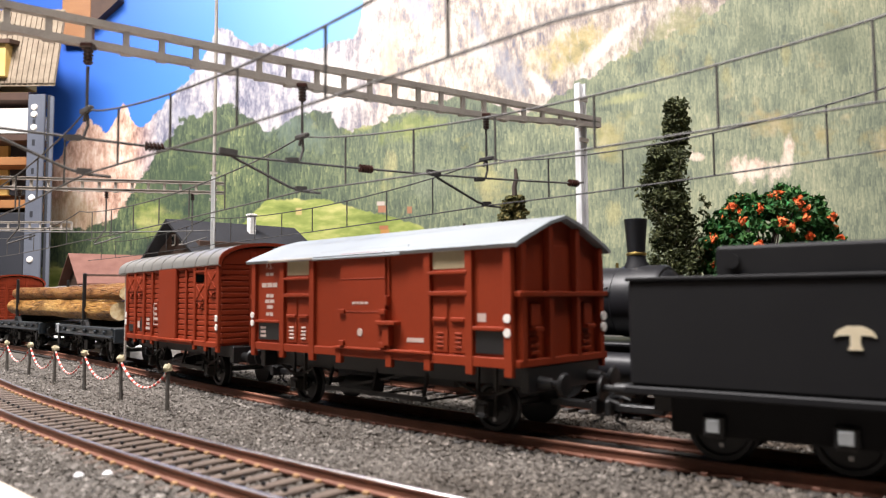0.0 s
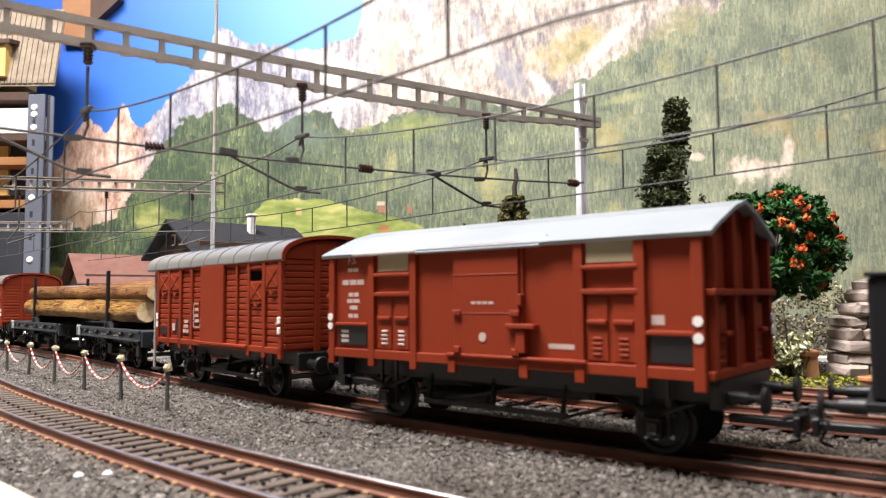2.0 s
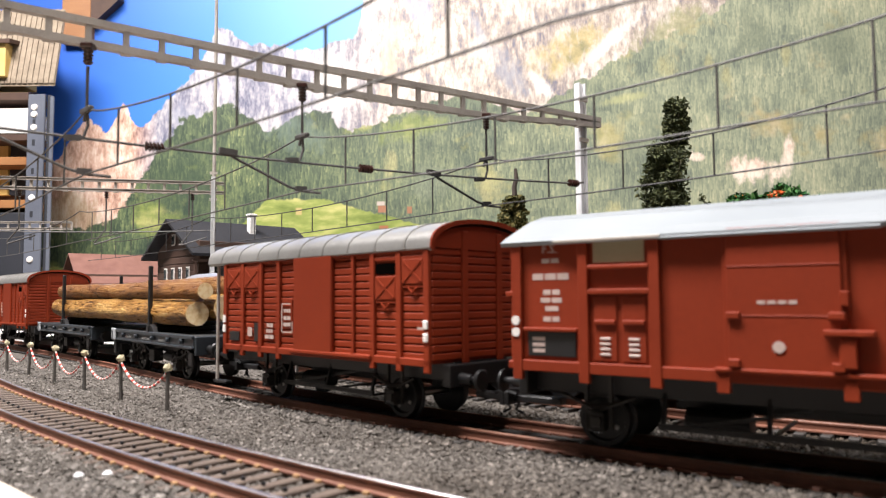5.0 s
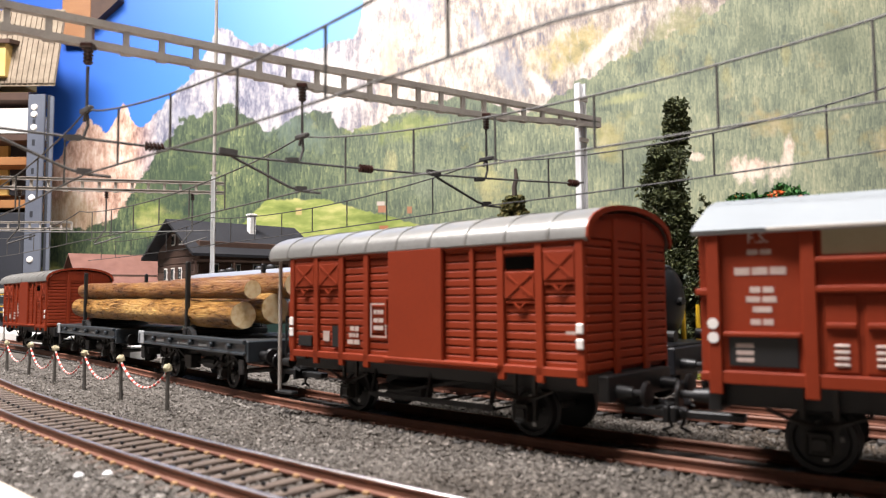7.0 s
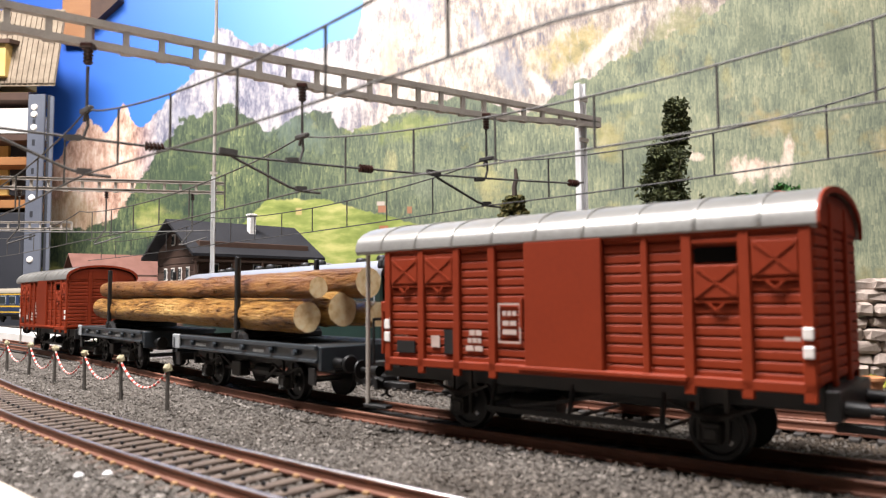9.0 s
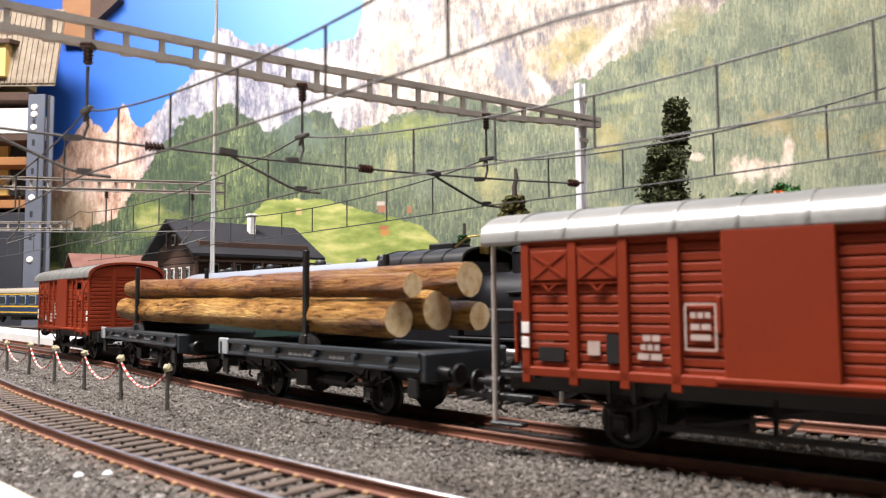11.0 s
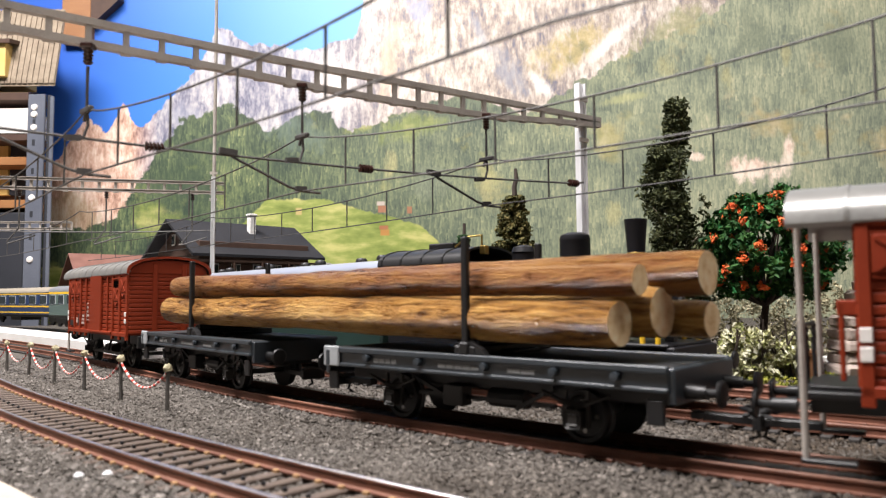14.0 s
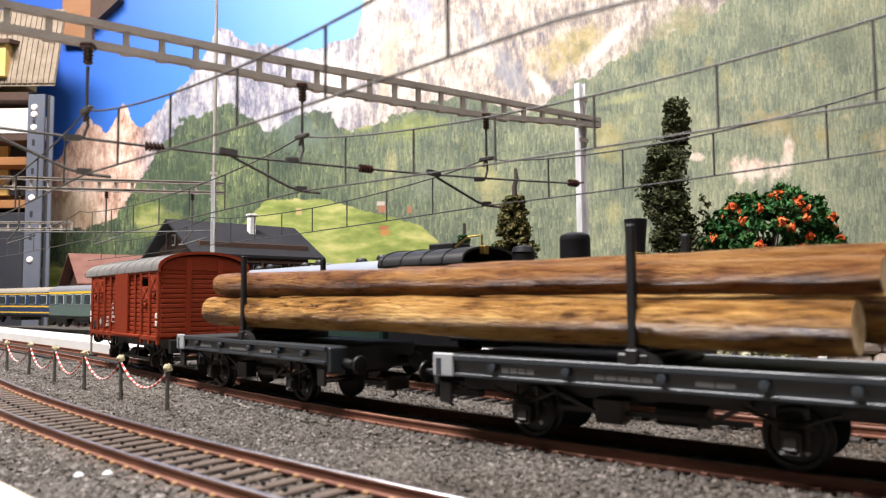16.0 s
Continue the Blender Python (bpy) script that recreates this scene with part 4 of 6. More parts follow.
    for x, z in ((49.4, 25.3), (49.4, 22.3), (-49.2, 25.0), (-49.2, 22.6)):
        part("tail_mark", Mesh().lathe([(0.1, -0.2), (0.95, -0.2), (0.95, 0.3), (0.1, 0.3)], 12, "y", (x, yo - 0.9, z)), WHITE, v, "white tail mark", True)
    for y in (14.6,):
        for z in (25.2, 22.6):
            part("tail_mark", Mesh().lathe([(0.1, 0), (1.1, 0), (1.1, 0.4), (0.1, 0.4)], 12, "x", (L + 1.8, y, z)), WHITE, v, "white tail mark", True)
    # roof: two slopes with an overhang
    e = H + 1.5
    ro = [(-e, Z1 - 0.6), (-e + 2.2, Z1 + 0.6), (-6, Z1 + 4.9), (0, Z1 + 6.6), (6, Z1 + 4.9), (e - 2.2, Z1 + 0.6), (e, Z1 - 0.6)]
    roof = part("roof", Mesh().extrude(ro + [(y * 0.98, z - 0.8) for y, z in ro][::-1], -L - 2.4, L + 2.4), ROOF_GREY, v, "pale grey shallow gabled roof")
    for x0, x1 in ((-18.0, 17.0),):
        part("roof_strip", Mesh().extrude([(-e - 0.3, Z1 - 1.2), (-e + 3.0, Z1 + 1.2), (-e + 3.0, Z1 + 0.9), (-e - 0.1, Z1 - 1.6)], x0, x1), ROOF_GREY, roof)
        part("rain_gutter", Mesh().box(-40, x0, -e - 0.2, -e + 0.3, Z1 - 1.2, Z1 - 0.6, 0.1), METAL_GREY, roof)
    part("underframe", Mesh().box(-50, 50, -10, 10, 10.5, 16, 0.2).box(49.2, 51.4, -14.2, 14.2, 10.0, 15.6, 0.2).box(-51.4, -49.2, -14.2, 14.2, 10.0, 15.6, 0.2), BLACK, v)
    for s, x in ((1, 51), (-1, -51)):
        buffers(v, x, s, 12)
        coupler(v, x - s * 3, s, 13.5)
    brake_gear(v, -22, 18)
    for x in (-34, 38):
        for y in (-12, 12):
            axle_guard(v, x, y, 16)
    to_gauge(v, 1.08, 13.0, 13.6, 1.013)
    return v, [wheelset(v, x) for x in (-34, 38)]


def bolster_wagon(label, plate_front=True):
    """A short flat wagon with a pivoting bolster and two stakes. Frame from -48.5 to 48.5."""
    v = thing("bolster_wagon", label, "flat wagon", "wagons of the goods train")
    L, H = 48.5, 15.2
    part("deck", Mesh().box(-L, L, -H, H, 15.6, 17.4, 0.3), DECK_DARK, v, "dark plank deck")
    for side in (-1, 1):
        y = side * H
        b = part("sole_bar", Mesh().box(-L + 1.0, L, y - 0.5, y + 0.5, 13.0, 17.0, 0.25), FLAT_GREY, v, "slate-grey channel side beam")
        part("flange", Mesh().box(-L + 1, L, min(y, y + side * 1.3), max(y, y + side * 1.3), 16.2, 17.6, 0.25), FLAT_GREY, b)
        part("flange", Mesh().box(-L + 1, L, min(y, y + side * 1.2), max(y, y + side * 0.7), 12.7, 13.5, 0.15), FLAT_GREY, b)
        for x in (-32, -14, 6, 24, 38):
            part("stake_pocket", Mesh().lathe([(0.1, 0), (1.0, 0), (0.9, side * 1.4), (0.1, side * 1.5)], 10, "y", (x, y + side * 0.5, 15.2)), FLAT_GREY, b, smooth=True)
        pr = Mesh()
        if side < 0:
            bars(pr, -30, -22, y - 0.55, 14.2, 1.1, 4)
            bars(pr, -8, 4, y - 0.55, 14.2, 0.9, 5)
            bars(pr, 12, 19, y - 0.55, 14.2, 0.9, 2)
        else:
            bars(pr, -8, 4, y + 0.55, 13.4, 1.0, 5)
        part("print", pr, surface_print, b, "faint pale printed bars")
    part("end_plate", Mesh().box(-L - 0.2, -L + 5.8, -H - 1.5, -H - 0.7, 12.6, 17.9, 0.3), PLATE, v, "pale grey label plate")
    part("end_plate", Mesh().box(-L + 0.9, -L + 2.4, -H - 1.65, -H - 1.4, 12.8, 16.8, 0.1), FLAT_GREY, v)
    for end in (-1, 1):
        x = end * (L + 0.2)
        part("headstock", Mesh().box(x - 0.8, x + 0.8, -H, H, 10.4, 17.2, 0.3), FLAT_GREY, v)
        part("step", Mesh().box(x - end * 3 - 1.8, x - end * 3 + 1.8, -H - 0.6, -H + 0.4, 6.5, 11.4, 0.3), BLACK, v)
    part("underframe", Mesh().box(-46, 46, -8, 8, 9, 15.6, 0.3), BLACK, v)
    bol = part("bolster", Mesh().extrude([(-1.5, 17.4), (6.0, 17.4), (4.6, 19.0), (1.4, 20.6), (-1.5, 20.6)], -H - 0.4, -H + 1.4, "y").box(-3.2, 3.2, -H - 0.6, H + 0.6, 17.4, 19.6, 0.4).box(-6.5, 6.5, -6, 6, 17.4, 18.4, 0.3).box(-2, 2, -H + 2, H - 2, 19.6, 21.4, 0.4), BLACK, v, "black pivoting bolster")
    for y in (-15.2, 15.2):
        part("stake", Mesh().box(-0.85, 0.85, y - 0.8, y + 0.8, 17.4, 44.6, 0.25).box(-1.3, 1.3, y - 1.2, y + 1.2, 17.4, 20.4, 0.3), BLACK, bol, "black upright stake")
    for s, x in ((1, 49.4), (-1, -49.4)):
        buffers(v, x, s, 12.6)
        coupler(v, x - s * 3, s, 14.0 if s > 0 else 12.0)
    m = Mesh()
    m.beam((-20, -9, 7), (20, -9, 7), 1.0)
    m.beam((-22, -9.5, 11), (-8, -9.5, 5.5), 0.9)
    m.beam((10, -9.5, 5.5), (20, -9.5, 11), 0.9)
    m.box(-10, -4, -12, -8, 5, 10, 0.3)
    m.cyl((2, -8, 7.5), (12, -8, 7.5), 2.2, n=12)
    part("brake_gear", m, BLACK, v, "black brake rigging")
    for x in (-26, 27):
        for y in (-12.2, 12.2):
            axle_guard(v, x, y, 11.4)
    return v, [wheelset(v, x) for x in (-26, 27)]


surface_print = surface("faded_grey_print", (0.24, 0.25, 0.25), (0.32, 0.33, 0.33), 0.6, big=300, fine=2500, bump=0)
PLATE = surface("pale_grey_plate", (0.30, 0.32, 0.33), (0.38, 0.40, 0.41), 0.5, big=200, fine=2000, bump=0)


def tender(label):
    """A black locomotive tender: tank with a stepped bunker and covered bogie frames. Body from -45 to 45."""
    v = thing("locomotive_tender", label, "tender", "wagons of the goods train")
    part("tank", Mesh().box(-45, 45, -15.6, 15.6, 13.5, 33.8, 0.7), TENDER_BLACK, v, "black water tank")
    part("footplate", Mesh().box(-46, 46, -16.2, 16.2, 12.0, 13.6, 0.3), TENDER_BLACK, v)
    part("bunker", Mesh().box(-29, 45, -13.5, 13.5, 33.7, 39.6, 0.6), TENDER_BLACK, v, "black coal bunker")
    part("coping", Mesh().box(-45.4, 45.4, -16.0, -15.2, 33.4, 34.2, 0.2).box(-45.4, 45.4, 15.2, 16.0, 33.4, 34.2, 0.2), TENDER_BLACK, v)
    part("lamp", Mesh().cyl((-26, -12, 36.8), (-26, -14.2, 36.8), 1.3, n=12), TENDER_BLACK, v, smooth=True)
    m = Mesh()
    m.extrude([(-3.1, 23.6), (-2.5, 24.8), (-1.1, 25.5), (1.1, 25.5), (2.5, 24.8), (3.1, 23.6), (2.3, 23.9), (0.8, 24.0), (0.7, 22.6), (1.1, 21.6), (-1.1, 21.6), (-0.7, 22.6), (-0.8, 24.0), (-2.3, 23.9)], -15.85, -15.55, "y")
    em = part("emblem", m, CREAM, v, "cream emblem")
    em.location = (-7 * MM, 0, 0)
    for y in (-12.6, 12.6):
        f = Mesh()
        f.box(-38, 40, y - 0.8, y + 0.8, 5.2, 12.2, 0.4)
        part("frame_plate", f, TENDER_BLACK, v)
        for x in (-30, -9, 12, 32):
            part("axle_box", Mesh().box(x - 1.9, x + 1.9, y - 2.2 if y < 0 else y + 0.2, y - 0.2 if y < 0 else y + 2.2, 5.0, 9.2, 0.5).use(1).box(x - 1.2, x + 1.2, y - 2.5 if y < 0 else y + 2.1, y - 2.1 if y < 0 else y + 2.5, 6.0, 8.4, 0.4), [BLACK, surface_print], v)
    part("underframe", Mesh().box(-43, 43, -8, 8, 8, 12.2, 0.2), BLACK, v)
    buffers(v, -46, -1, 12)
    coupler(v, -43, -1, 12.0)
    return v, [wheelset(v, x, 6.0) for x in (-30, -9, 12, 32)]


# logs: bark, cut ends


def bark_material(name, dark, mid, light):
    """Peeled wood: fine fibres along the log, a few knots and dark scars."""
    k = Mat(name, 0.5, spec=0.4)
    broad = k.noise(45, 5, 0.62, stretch=(0.5, 1, 1))
    fibre = k.noise(1000, 6, 0.66, stretch=(0.14, 1, 1))
    grain = k.noise(330, 5, 0.7, stretch=(0.20, 1, 1))
    s = k.math("ADD", k.math("MULTIPLY", broad, 0.40), k.math("ADD", k.math("MULTIPLY", fibre, 0.32), k.math("MULTIPLY", grain, 0.28)))
    c = k.ramp(s, [(0.40, dark), (0.47, mid), (0.60, light)])
    scar = k.math("MULTIPLY", k.math("SUBTRACT", k.noise(120, 6, 0.7, stretch=(0.30, 1, 1)), 0.60), 9.0, clamp=True)
    k.color(k.mix(k.math("MULTIPLY", scar, 0.85), c, dark))
    k.roughness(fibre, 0.18, 0.42)
    k.bump(k.math("ADD", fibre, grain), 0.0030)
    return k.m


def cut_material():
    k = Mat("sawn_log_end", 0.75)
    w = k.node("ShaderNodeTexNoise", Scale=500.0, Detail=5.0)
    k.link(k.coords(), w.inputs["Vector"])
    k.color(k.ramp(w.outputs["Fac"], [(0.3, (0.70, 0.48, 0.22)), (0.5, (0.88, 0.68, 0.38)), (0.7, (0.93, 0.79, 0.53))]))
    k.bump(w.outputs["Fac"], 0.0001)
    return k.m


BARK = bark_material("peeled_golden_bark", (0.10, 0.038, 0.008), (0.40, 0.195, 0.048), (0.76, 0.48, 0.165))
BARK_RED = bark_material("reddish_bark", (0.045, 0.015, 0.005), (0.22, 0.085, 0.024), (0.48, 0.25, 0.075))
CUT = cut_material()


def log(label, x0, x1, y0, y1, z0, z1, r0, r1, seed, mat, knots=3):
    """One log from its thin tail (0) to its butt (1), a little bent and knotty; lies in its own space."""
    m = Mesh()
    n, k = 60, 22
    rs = random.Random(seed)
    kn = [(rs.uniform(0.08, 0.92), rs.uniform(0, 6.28), rs.uniform(0.5, 1.0)) for _ in range(knots)]
    for i in range(n + 1):
        t = i / n
        cx = x0 + (x1 - x0) * t
        cy = y0 + (y1 - y0) * t + 0.5 * noise.noise((t * 3, seed, 0))
        cz = z0 + (z1 - z0) * t + 0.5 * noise.noise((t * 3, seed, 9))
        for j in range(k):
            a = 2 * math.pi * j / k
            r = (r0 + (r1 - r0) * t) * (1 + 0.10 * noise.noise((t * 12, math.cos(a) * 1.2 + seed, math.sin(a) * 1.2)) + 0.05 * noise.noise((t * 60, math.cos(a) * 5, math.sin(a) * 5 + seed)))
            for kt, ka, kh in kn:
                d = ((t - kt) * (x1 - x0) / 2.2) ** 2 + (math.sin((a - ka) / 2) * 2 * r / 1.6) ** 2
                r += kh * math.exp(-d)
            if i in (0, n):
                r *= 0.94
            m.v.append((cx, cy + r * math.cos(a), cz + r * math.sin(a)))
    for i in range(n):
        for j in range(k):
            m.f.append((i * k + j, i * k + (j + 1) % k, (i + 1) * k + (j + 1) % k, (i + 1) * k + j))
            m.mi.append(0)
    for i, e in ((0, x0), (n, x1)):
        m.f.append(tuple(i * k + j for j in range(k)))
        m.mi.append(1)
    ob = part("log", m, [mat, CUT], smooth=True)
    return tagged(ob, label, "log", "logs on the bolster wagons")


goods_a, wheels_a = gabled_van("red-brown smooth-sided goods wagon with pale gabled roof")
goods_b, wheels_b = covered_van("red-brown plank-sided goods wagon with silver arched roof")
goods_c = copy_thing(goods_b, Matrix())
wheels_c = [o for o in goods_c.children if o.name.startswith("wheelset")]
tagged(goods_c, "red-brown plank-sided goods wagon at the train's tail")
flat_a, wheels_fa = bolster_wagon("slate-grey bolster wagon under the butts of the logs")
flat_b = copy_thing(flat_a, Matrix())
tagged(flat_b, "slate-grey bolster wagon under the tails of the logs")
wheels_fb = [o for o in flat_b.children if o.name.startswith("wheelset")]
tend, wheels_t = tender("matt black locomotive tender with a cream emblem")
# place along the train at 8 s, wheelbase, wheel radius
TRAIN = [(tend, 156.0, 62.0, wheels_t, 6.0), (goods_a, 36.9, 72.0, wheels_a, 5.6), (goods_b, -83.7, 58.0, wheels_b, 5.6),
         (flat_a, -210.2, 53.0, wheels_fa, 5.6), (flat_b, -347.6, 53.0, wheels_fb, 5.6), (goods_c, -461.6, 58.0, wheels_c, 5.6)]
# logs, in a space that rides on both bolsters: x from the tail bolster, forward
LOGS = [log("thick peeled log with a pale cut end", -27, 174.8, -10.2, -9.8, 26.8, 25.2, 5.0, 4.8, 1, BARK, 4),
        log("reddish knotty log on top of the load", -23.5, 178.6, -9.0, -8.4, 35.6, 33.8, 4.0, 3.2, 2, BARK_RED, 6),
        log("thick peeled log with a pale cut end", -25, 178.8, 0.2, -0.2, 26.4, 27.2, 4.7, 5.3, 3, BARK, 4),
        log("slim peeled log with a pale cut end", -27, 184.8, 9.8, 9.0, 25.6, 25.8, 4.2, 3.9, 4, BARK, 3),
        log("thick reddish log on top of the load", -24, 186.8, 3.6, 3.6, 35.0, 35.2, 4.0, 4.7, 5, BARK_RED, 5)]
# ---- overhead line ----
G_A, G_DIR = Vector((-105.0, 171.0, 0)), Vector((163.0, 106.0, 0)).normalized()
G_NRM = Vector((-G_DIR.y, G_DIR.x, 0))
CHORD = 99.3


def gpt(u, z, w=0.0):
    p = G_A + G_DIR * u + G_NRM * w
    return (p.x, p.y, z)


def gantry(label, a, d, u0, u1, z, masts, deep=5.7, rung=9.0, first=17.2, mast_top=118.0, mast_mat=MAST_PALE, low=lambda u: 0.0, high=lambda u: 0.0, slim=1.0):
    """A ladder-like catenary gantry between masts: channel chords, flat rungs, mast posts of H section."""
    n = Vector((-d.y, d.x, 0))

    def at(u, zz, w=0.0):
        p = a + d * u + n * w
        return (p.x, p.y, zz)

    g = thing("catenary_gantry", label, "catenary gantry", "gantries over the tracks")
    for zz in (z, z + deep):
        sec = [(-0.35, -0.9), (2.0, -0.9), (2.0, -0.5), (0.35, -0.5), (0.35, 0.5), (2.0, 0.5), (2.0, 0.9), (-0.35, 0.9)]
        m, k = Mesh(), len(sec)
        us = list(np.linspace(u0, u1, 25))
        m.v = [at(u, zz + h + (low(u) if zz == z else high(u)), w) for u in us for w, h in sec]
        m.f = [(q * k + i, q * k + (i + 1) % k, (q + 1) * k + (i + 1) % k, (q + 1) * k + i) for q in range(24) for i in range(k)] + [tuple(range(k))[::-1], tuple(range(24 * k, 25 * k))]
        m.mi = [0] * len(m.f)
        part("chord", m, METAL_GREY, g)
    k = math.ceil((u0 - first) / rung)
    while first + k * rung < u1 - 3:
        u = first + k * rung
        m = Mesh()
        m.beam(at(u, z + low(u), 0.5), at(u, z + deep + high(u), 0.5), 1.5, 1.1, up=tuple(n))
        m.beam(at(u - 1.3, z - 1.1 + low(u), 0.6), at(u + 1.3, z - 1.1 + low(u), 0.6), 2.8, 0.4)
        part("rung", m, METAL_GREY, g)
        k += 1
    for u in masts:
        m = Mesh()
        for w in (-1.5 * slim, 1.5 * slim):
            m.beam(at(u + w, 0.2, 2.4), at(u + w, mast_top, 2.4), 0.5, 3.0 * slim, up=tuple(n))
        m.beam(at(u, 0.2, 2.4), at(u, mast_top, 2.4), 3.0 * slim, 0.5, up=tuple(n))
        mast = part("mast", m, mast_mat, g, "pale grey mast of H section")
        part("mast_foot", Mesh().box(-3.5, 3.5, -3.5, 3.5, 0, 2.5, 0.5), METAL_GREY, mast).location = Vector(at(u, 0, 2.4)) * MM
        for zz in (z - 4, z + 3, z + 12):
            part("bracket", Mesh().beam(at(u - 2.2, zz, 0.8), at(u + 2.2, zz, 0.8), 0.8, 1.6), METAL_GREY, mast)
    return g


gantry("grey ladder-like catenary gantry spanning the tracks", G_A, G_DIR, -100, 200, CHORD, (-95, 191.5),
       low=lambda u: max(0.0, (70 - u) * 0.024) + max(0.0, (u - 150) * 0.055) - 0.9 * max(0.0, 1 - ((u - 115) / 55) ** 2), high=lambda u: max(0.0, (70 - u) * 0.024) - max(0.0, (u - 130) * 0.012))
G2_A, G2_DIR = Vector((-137.0, 433.0, 0)), Vector((-115.0, -27.0, 0)).normalized()
gantry("pale catenary gantry farther down the line", G2_A, G2_DIR, -4, 200, 99.0, (2.0,), first=3.0, mast_top=108.5, mast_mat=MAST_GREY, slim=0.6)
gantry("pale catenary gantry at the station throat", Vector((-330.0, 625, 0)), Vector((-1, -0.05, 0)).normalized(), -6, 260, 97.0, (252.0,), first=3.0, mast_top=106, mast_mat=MAST_GREY, slim=0.6)

# a tall thin pole behind the second mast
pole = part("lattice_pole", Mesh().cyl((-143, 446, 0), (-143, 446, 240), 1.2, 1.1, 10), METAL_GREY, smooth=True)
tagged(pole, "tall thin pale grey metal pole", "pole")


def insulator_mesh(p, d, n=5, r=1.3, gap=0.95):
    """A stack of small brown discs from p along d."""
    p, d = Vector(p), Vector(d).normalized()
    m = Mesh()
    m.cyl(p, p + d * (n * gap), 0.7, n=8)
    for i in range(n):
        q = p + d * (i * gap + 0.2)
        m.cyl(q, q + d * 0.55, r, r * 0.75, 12)
    return m


def track_offset(track, p):
    """Arc length and offset of a plan point from a track's rail."""
    d = np.hypot(track.x - p[0], track.y - p[1])
    i = int(np.argmin(d))
    a = track.a[i]
    return float(track.s[i]), float(-(p[0] - track.x[i]) * math.sin(a) + (p[1] - track.y[i]) * math.cos(a))


CONTACT, CARRIER = 66.5, 83.0


def catenary(label, track, u, left, right, WIRE=WIRE, swing=0.0, even=False):
    """Contact wire, sagging carrier wire and droppers, hung between supports; one support is on the front gantry."""
    w = thing("overhead_wire", label, "overhead wire", "overhead wires")
    s0, off = track_offset(track, gpt(u, 0)[:2])
    sup = [(s0 - left * 1.9, off), (s0 - left, off), (s0, off), (s0 + right, off - swing), (s0 + 2 * right, off - 2 * swing)]
    con, car = Mesh(), Mesh()
    cp, kp = [], []
    for (a, oa), (b, ob_) in zip(sup[:-1], sup[1:]):
        xa, ya, _ = track.at(a, oa)
        xb, yb, _ = track.at(b, ob_)
        for i in range(16):
            t = i / 16
            x, y = xa + (xb - xa) * t, ya + (yb - ya) * t
            cp.append((x, y, CONTACT - 0.6 * math.sin(math.pi * t)))
            kp.append((x, y, CARRIER - (CARRIER - CONTACT - 10.6) * (1 - (2 * t - 1) ** 2) ** 0.8))
        n = max(3, round((b - a) / (27.5 if b - a < 180 else 36)))
        n = 4 if even and b - a < 180 else n
        for i in range(n):
            t = (i + 1) / (n + 1) if even else (i + 0.75) / (n + 0.4)
            x, y = xa + (xb - xa) * t, ya + (yb - ya) * t
            z = CARRIER - (CARRIER - CONTACT - 10.6) * (1 - (2 * t - 1) ** 2) ** 0.8
            part("dropper", Mesh().cyl((x, y, CONTACT - 0.4), (x, y, z), 0.28, n=6), WIRE, w)
    part("contact_wire", con.tube(cp, 0.25), WIRE, w)
    part("carrier_wire", car.tube(kp, 0.25), WIRE, w)
    # hanger at the gantry
    x, y, _ = gpt(u, 0)
    h = thing("wire_hanger", "dark hanger rod with a brown insulator under the gantry", "wire hanger", "hangers under the gantry")
    part("insulator", insulator_mesh((x, y, CHORD - 1.0 + max(0.0, (70 - u) * 0.024)), (0, 0, -1)), INSUL, h, "brown ribbed insulator", True)
    part("cap", Mesh().box(x - 1.6, x + 1.6, y - 1.6, y + 1.6, CHORD - 1.6 + max(0.0, (70 - u) * 0.024), CHORD - 0.3 + max(0.0, (70 - u) * 0.024), 0.3), INSUL, h)
    part("rod", Mesh().tube([(x, y, CHORD - 5), (x, y, CARRIER), gpt(u + 0.4, CARRIER - 4), gpt(u - 0.6, CARRIER - 7), gpt(u - 3.2, 75.6)], 0.42), WIRE, h)
    a = track.at(s0, off)[2]
    cl = Mesh().box(-3.2, 3.2, -0.7, 0.7, -0.7, 0.7, 0.3).beam((0, 0, 0), (-1.5, 0, -2.6), 0.7)
    c = part("clamp", cl, WIRE, h)
    c.matrix_basis = mpose(x, y, CARRIER, math.degrees(a))
    # steady arm down to the contact wire
    arm = Mesh().tube([gpt(u - 22.5, 76.2), gpt(u - 20.5, 74.6), gpt(u - 4, CONTACT + 1.0), gpt(u + 0.5, CONTACT), gpt(u + 6, CONTACT - 0.2)], 0.42)
    arm.beam(gpt(u - 24.5, 76.2), gpt(u - 19.5, 75.8), 1.5, 1.7).beam(gpt(u - 5.0, 75.3), gpt(u - 1.2, 75.7), 1.3, 1.4)
    part("steady_arm", arm, WIRE, h)
    part("clamp", Mesh().beam(gpt(u - 2, CONTACT + 0.6), gpt(u + 1.5, CONTACT + 0.8), 1.2, 1.4), WIRE, h)
    return w


catenary("dark contact and carrier wire above the front track", FRONT, 17.2, 236, 142, swing=7.0)
catenary("dark contact and carrier wire above the main track", MAIN, 75.3, 236, 165)
catenary("dark contact and carrier wire above the rear track", MAIN, 143.7, 236, 148, WIRE_DARK, swing=22.0, even=True)

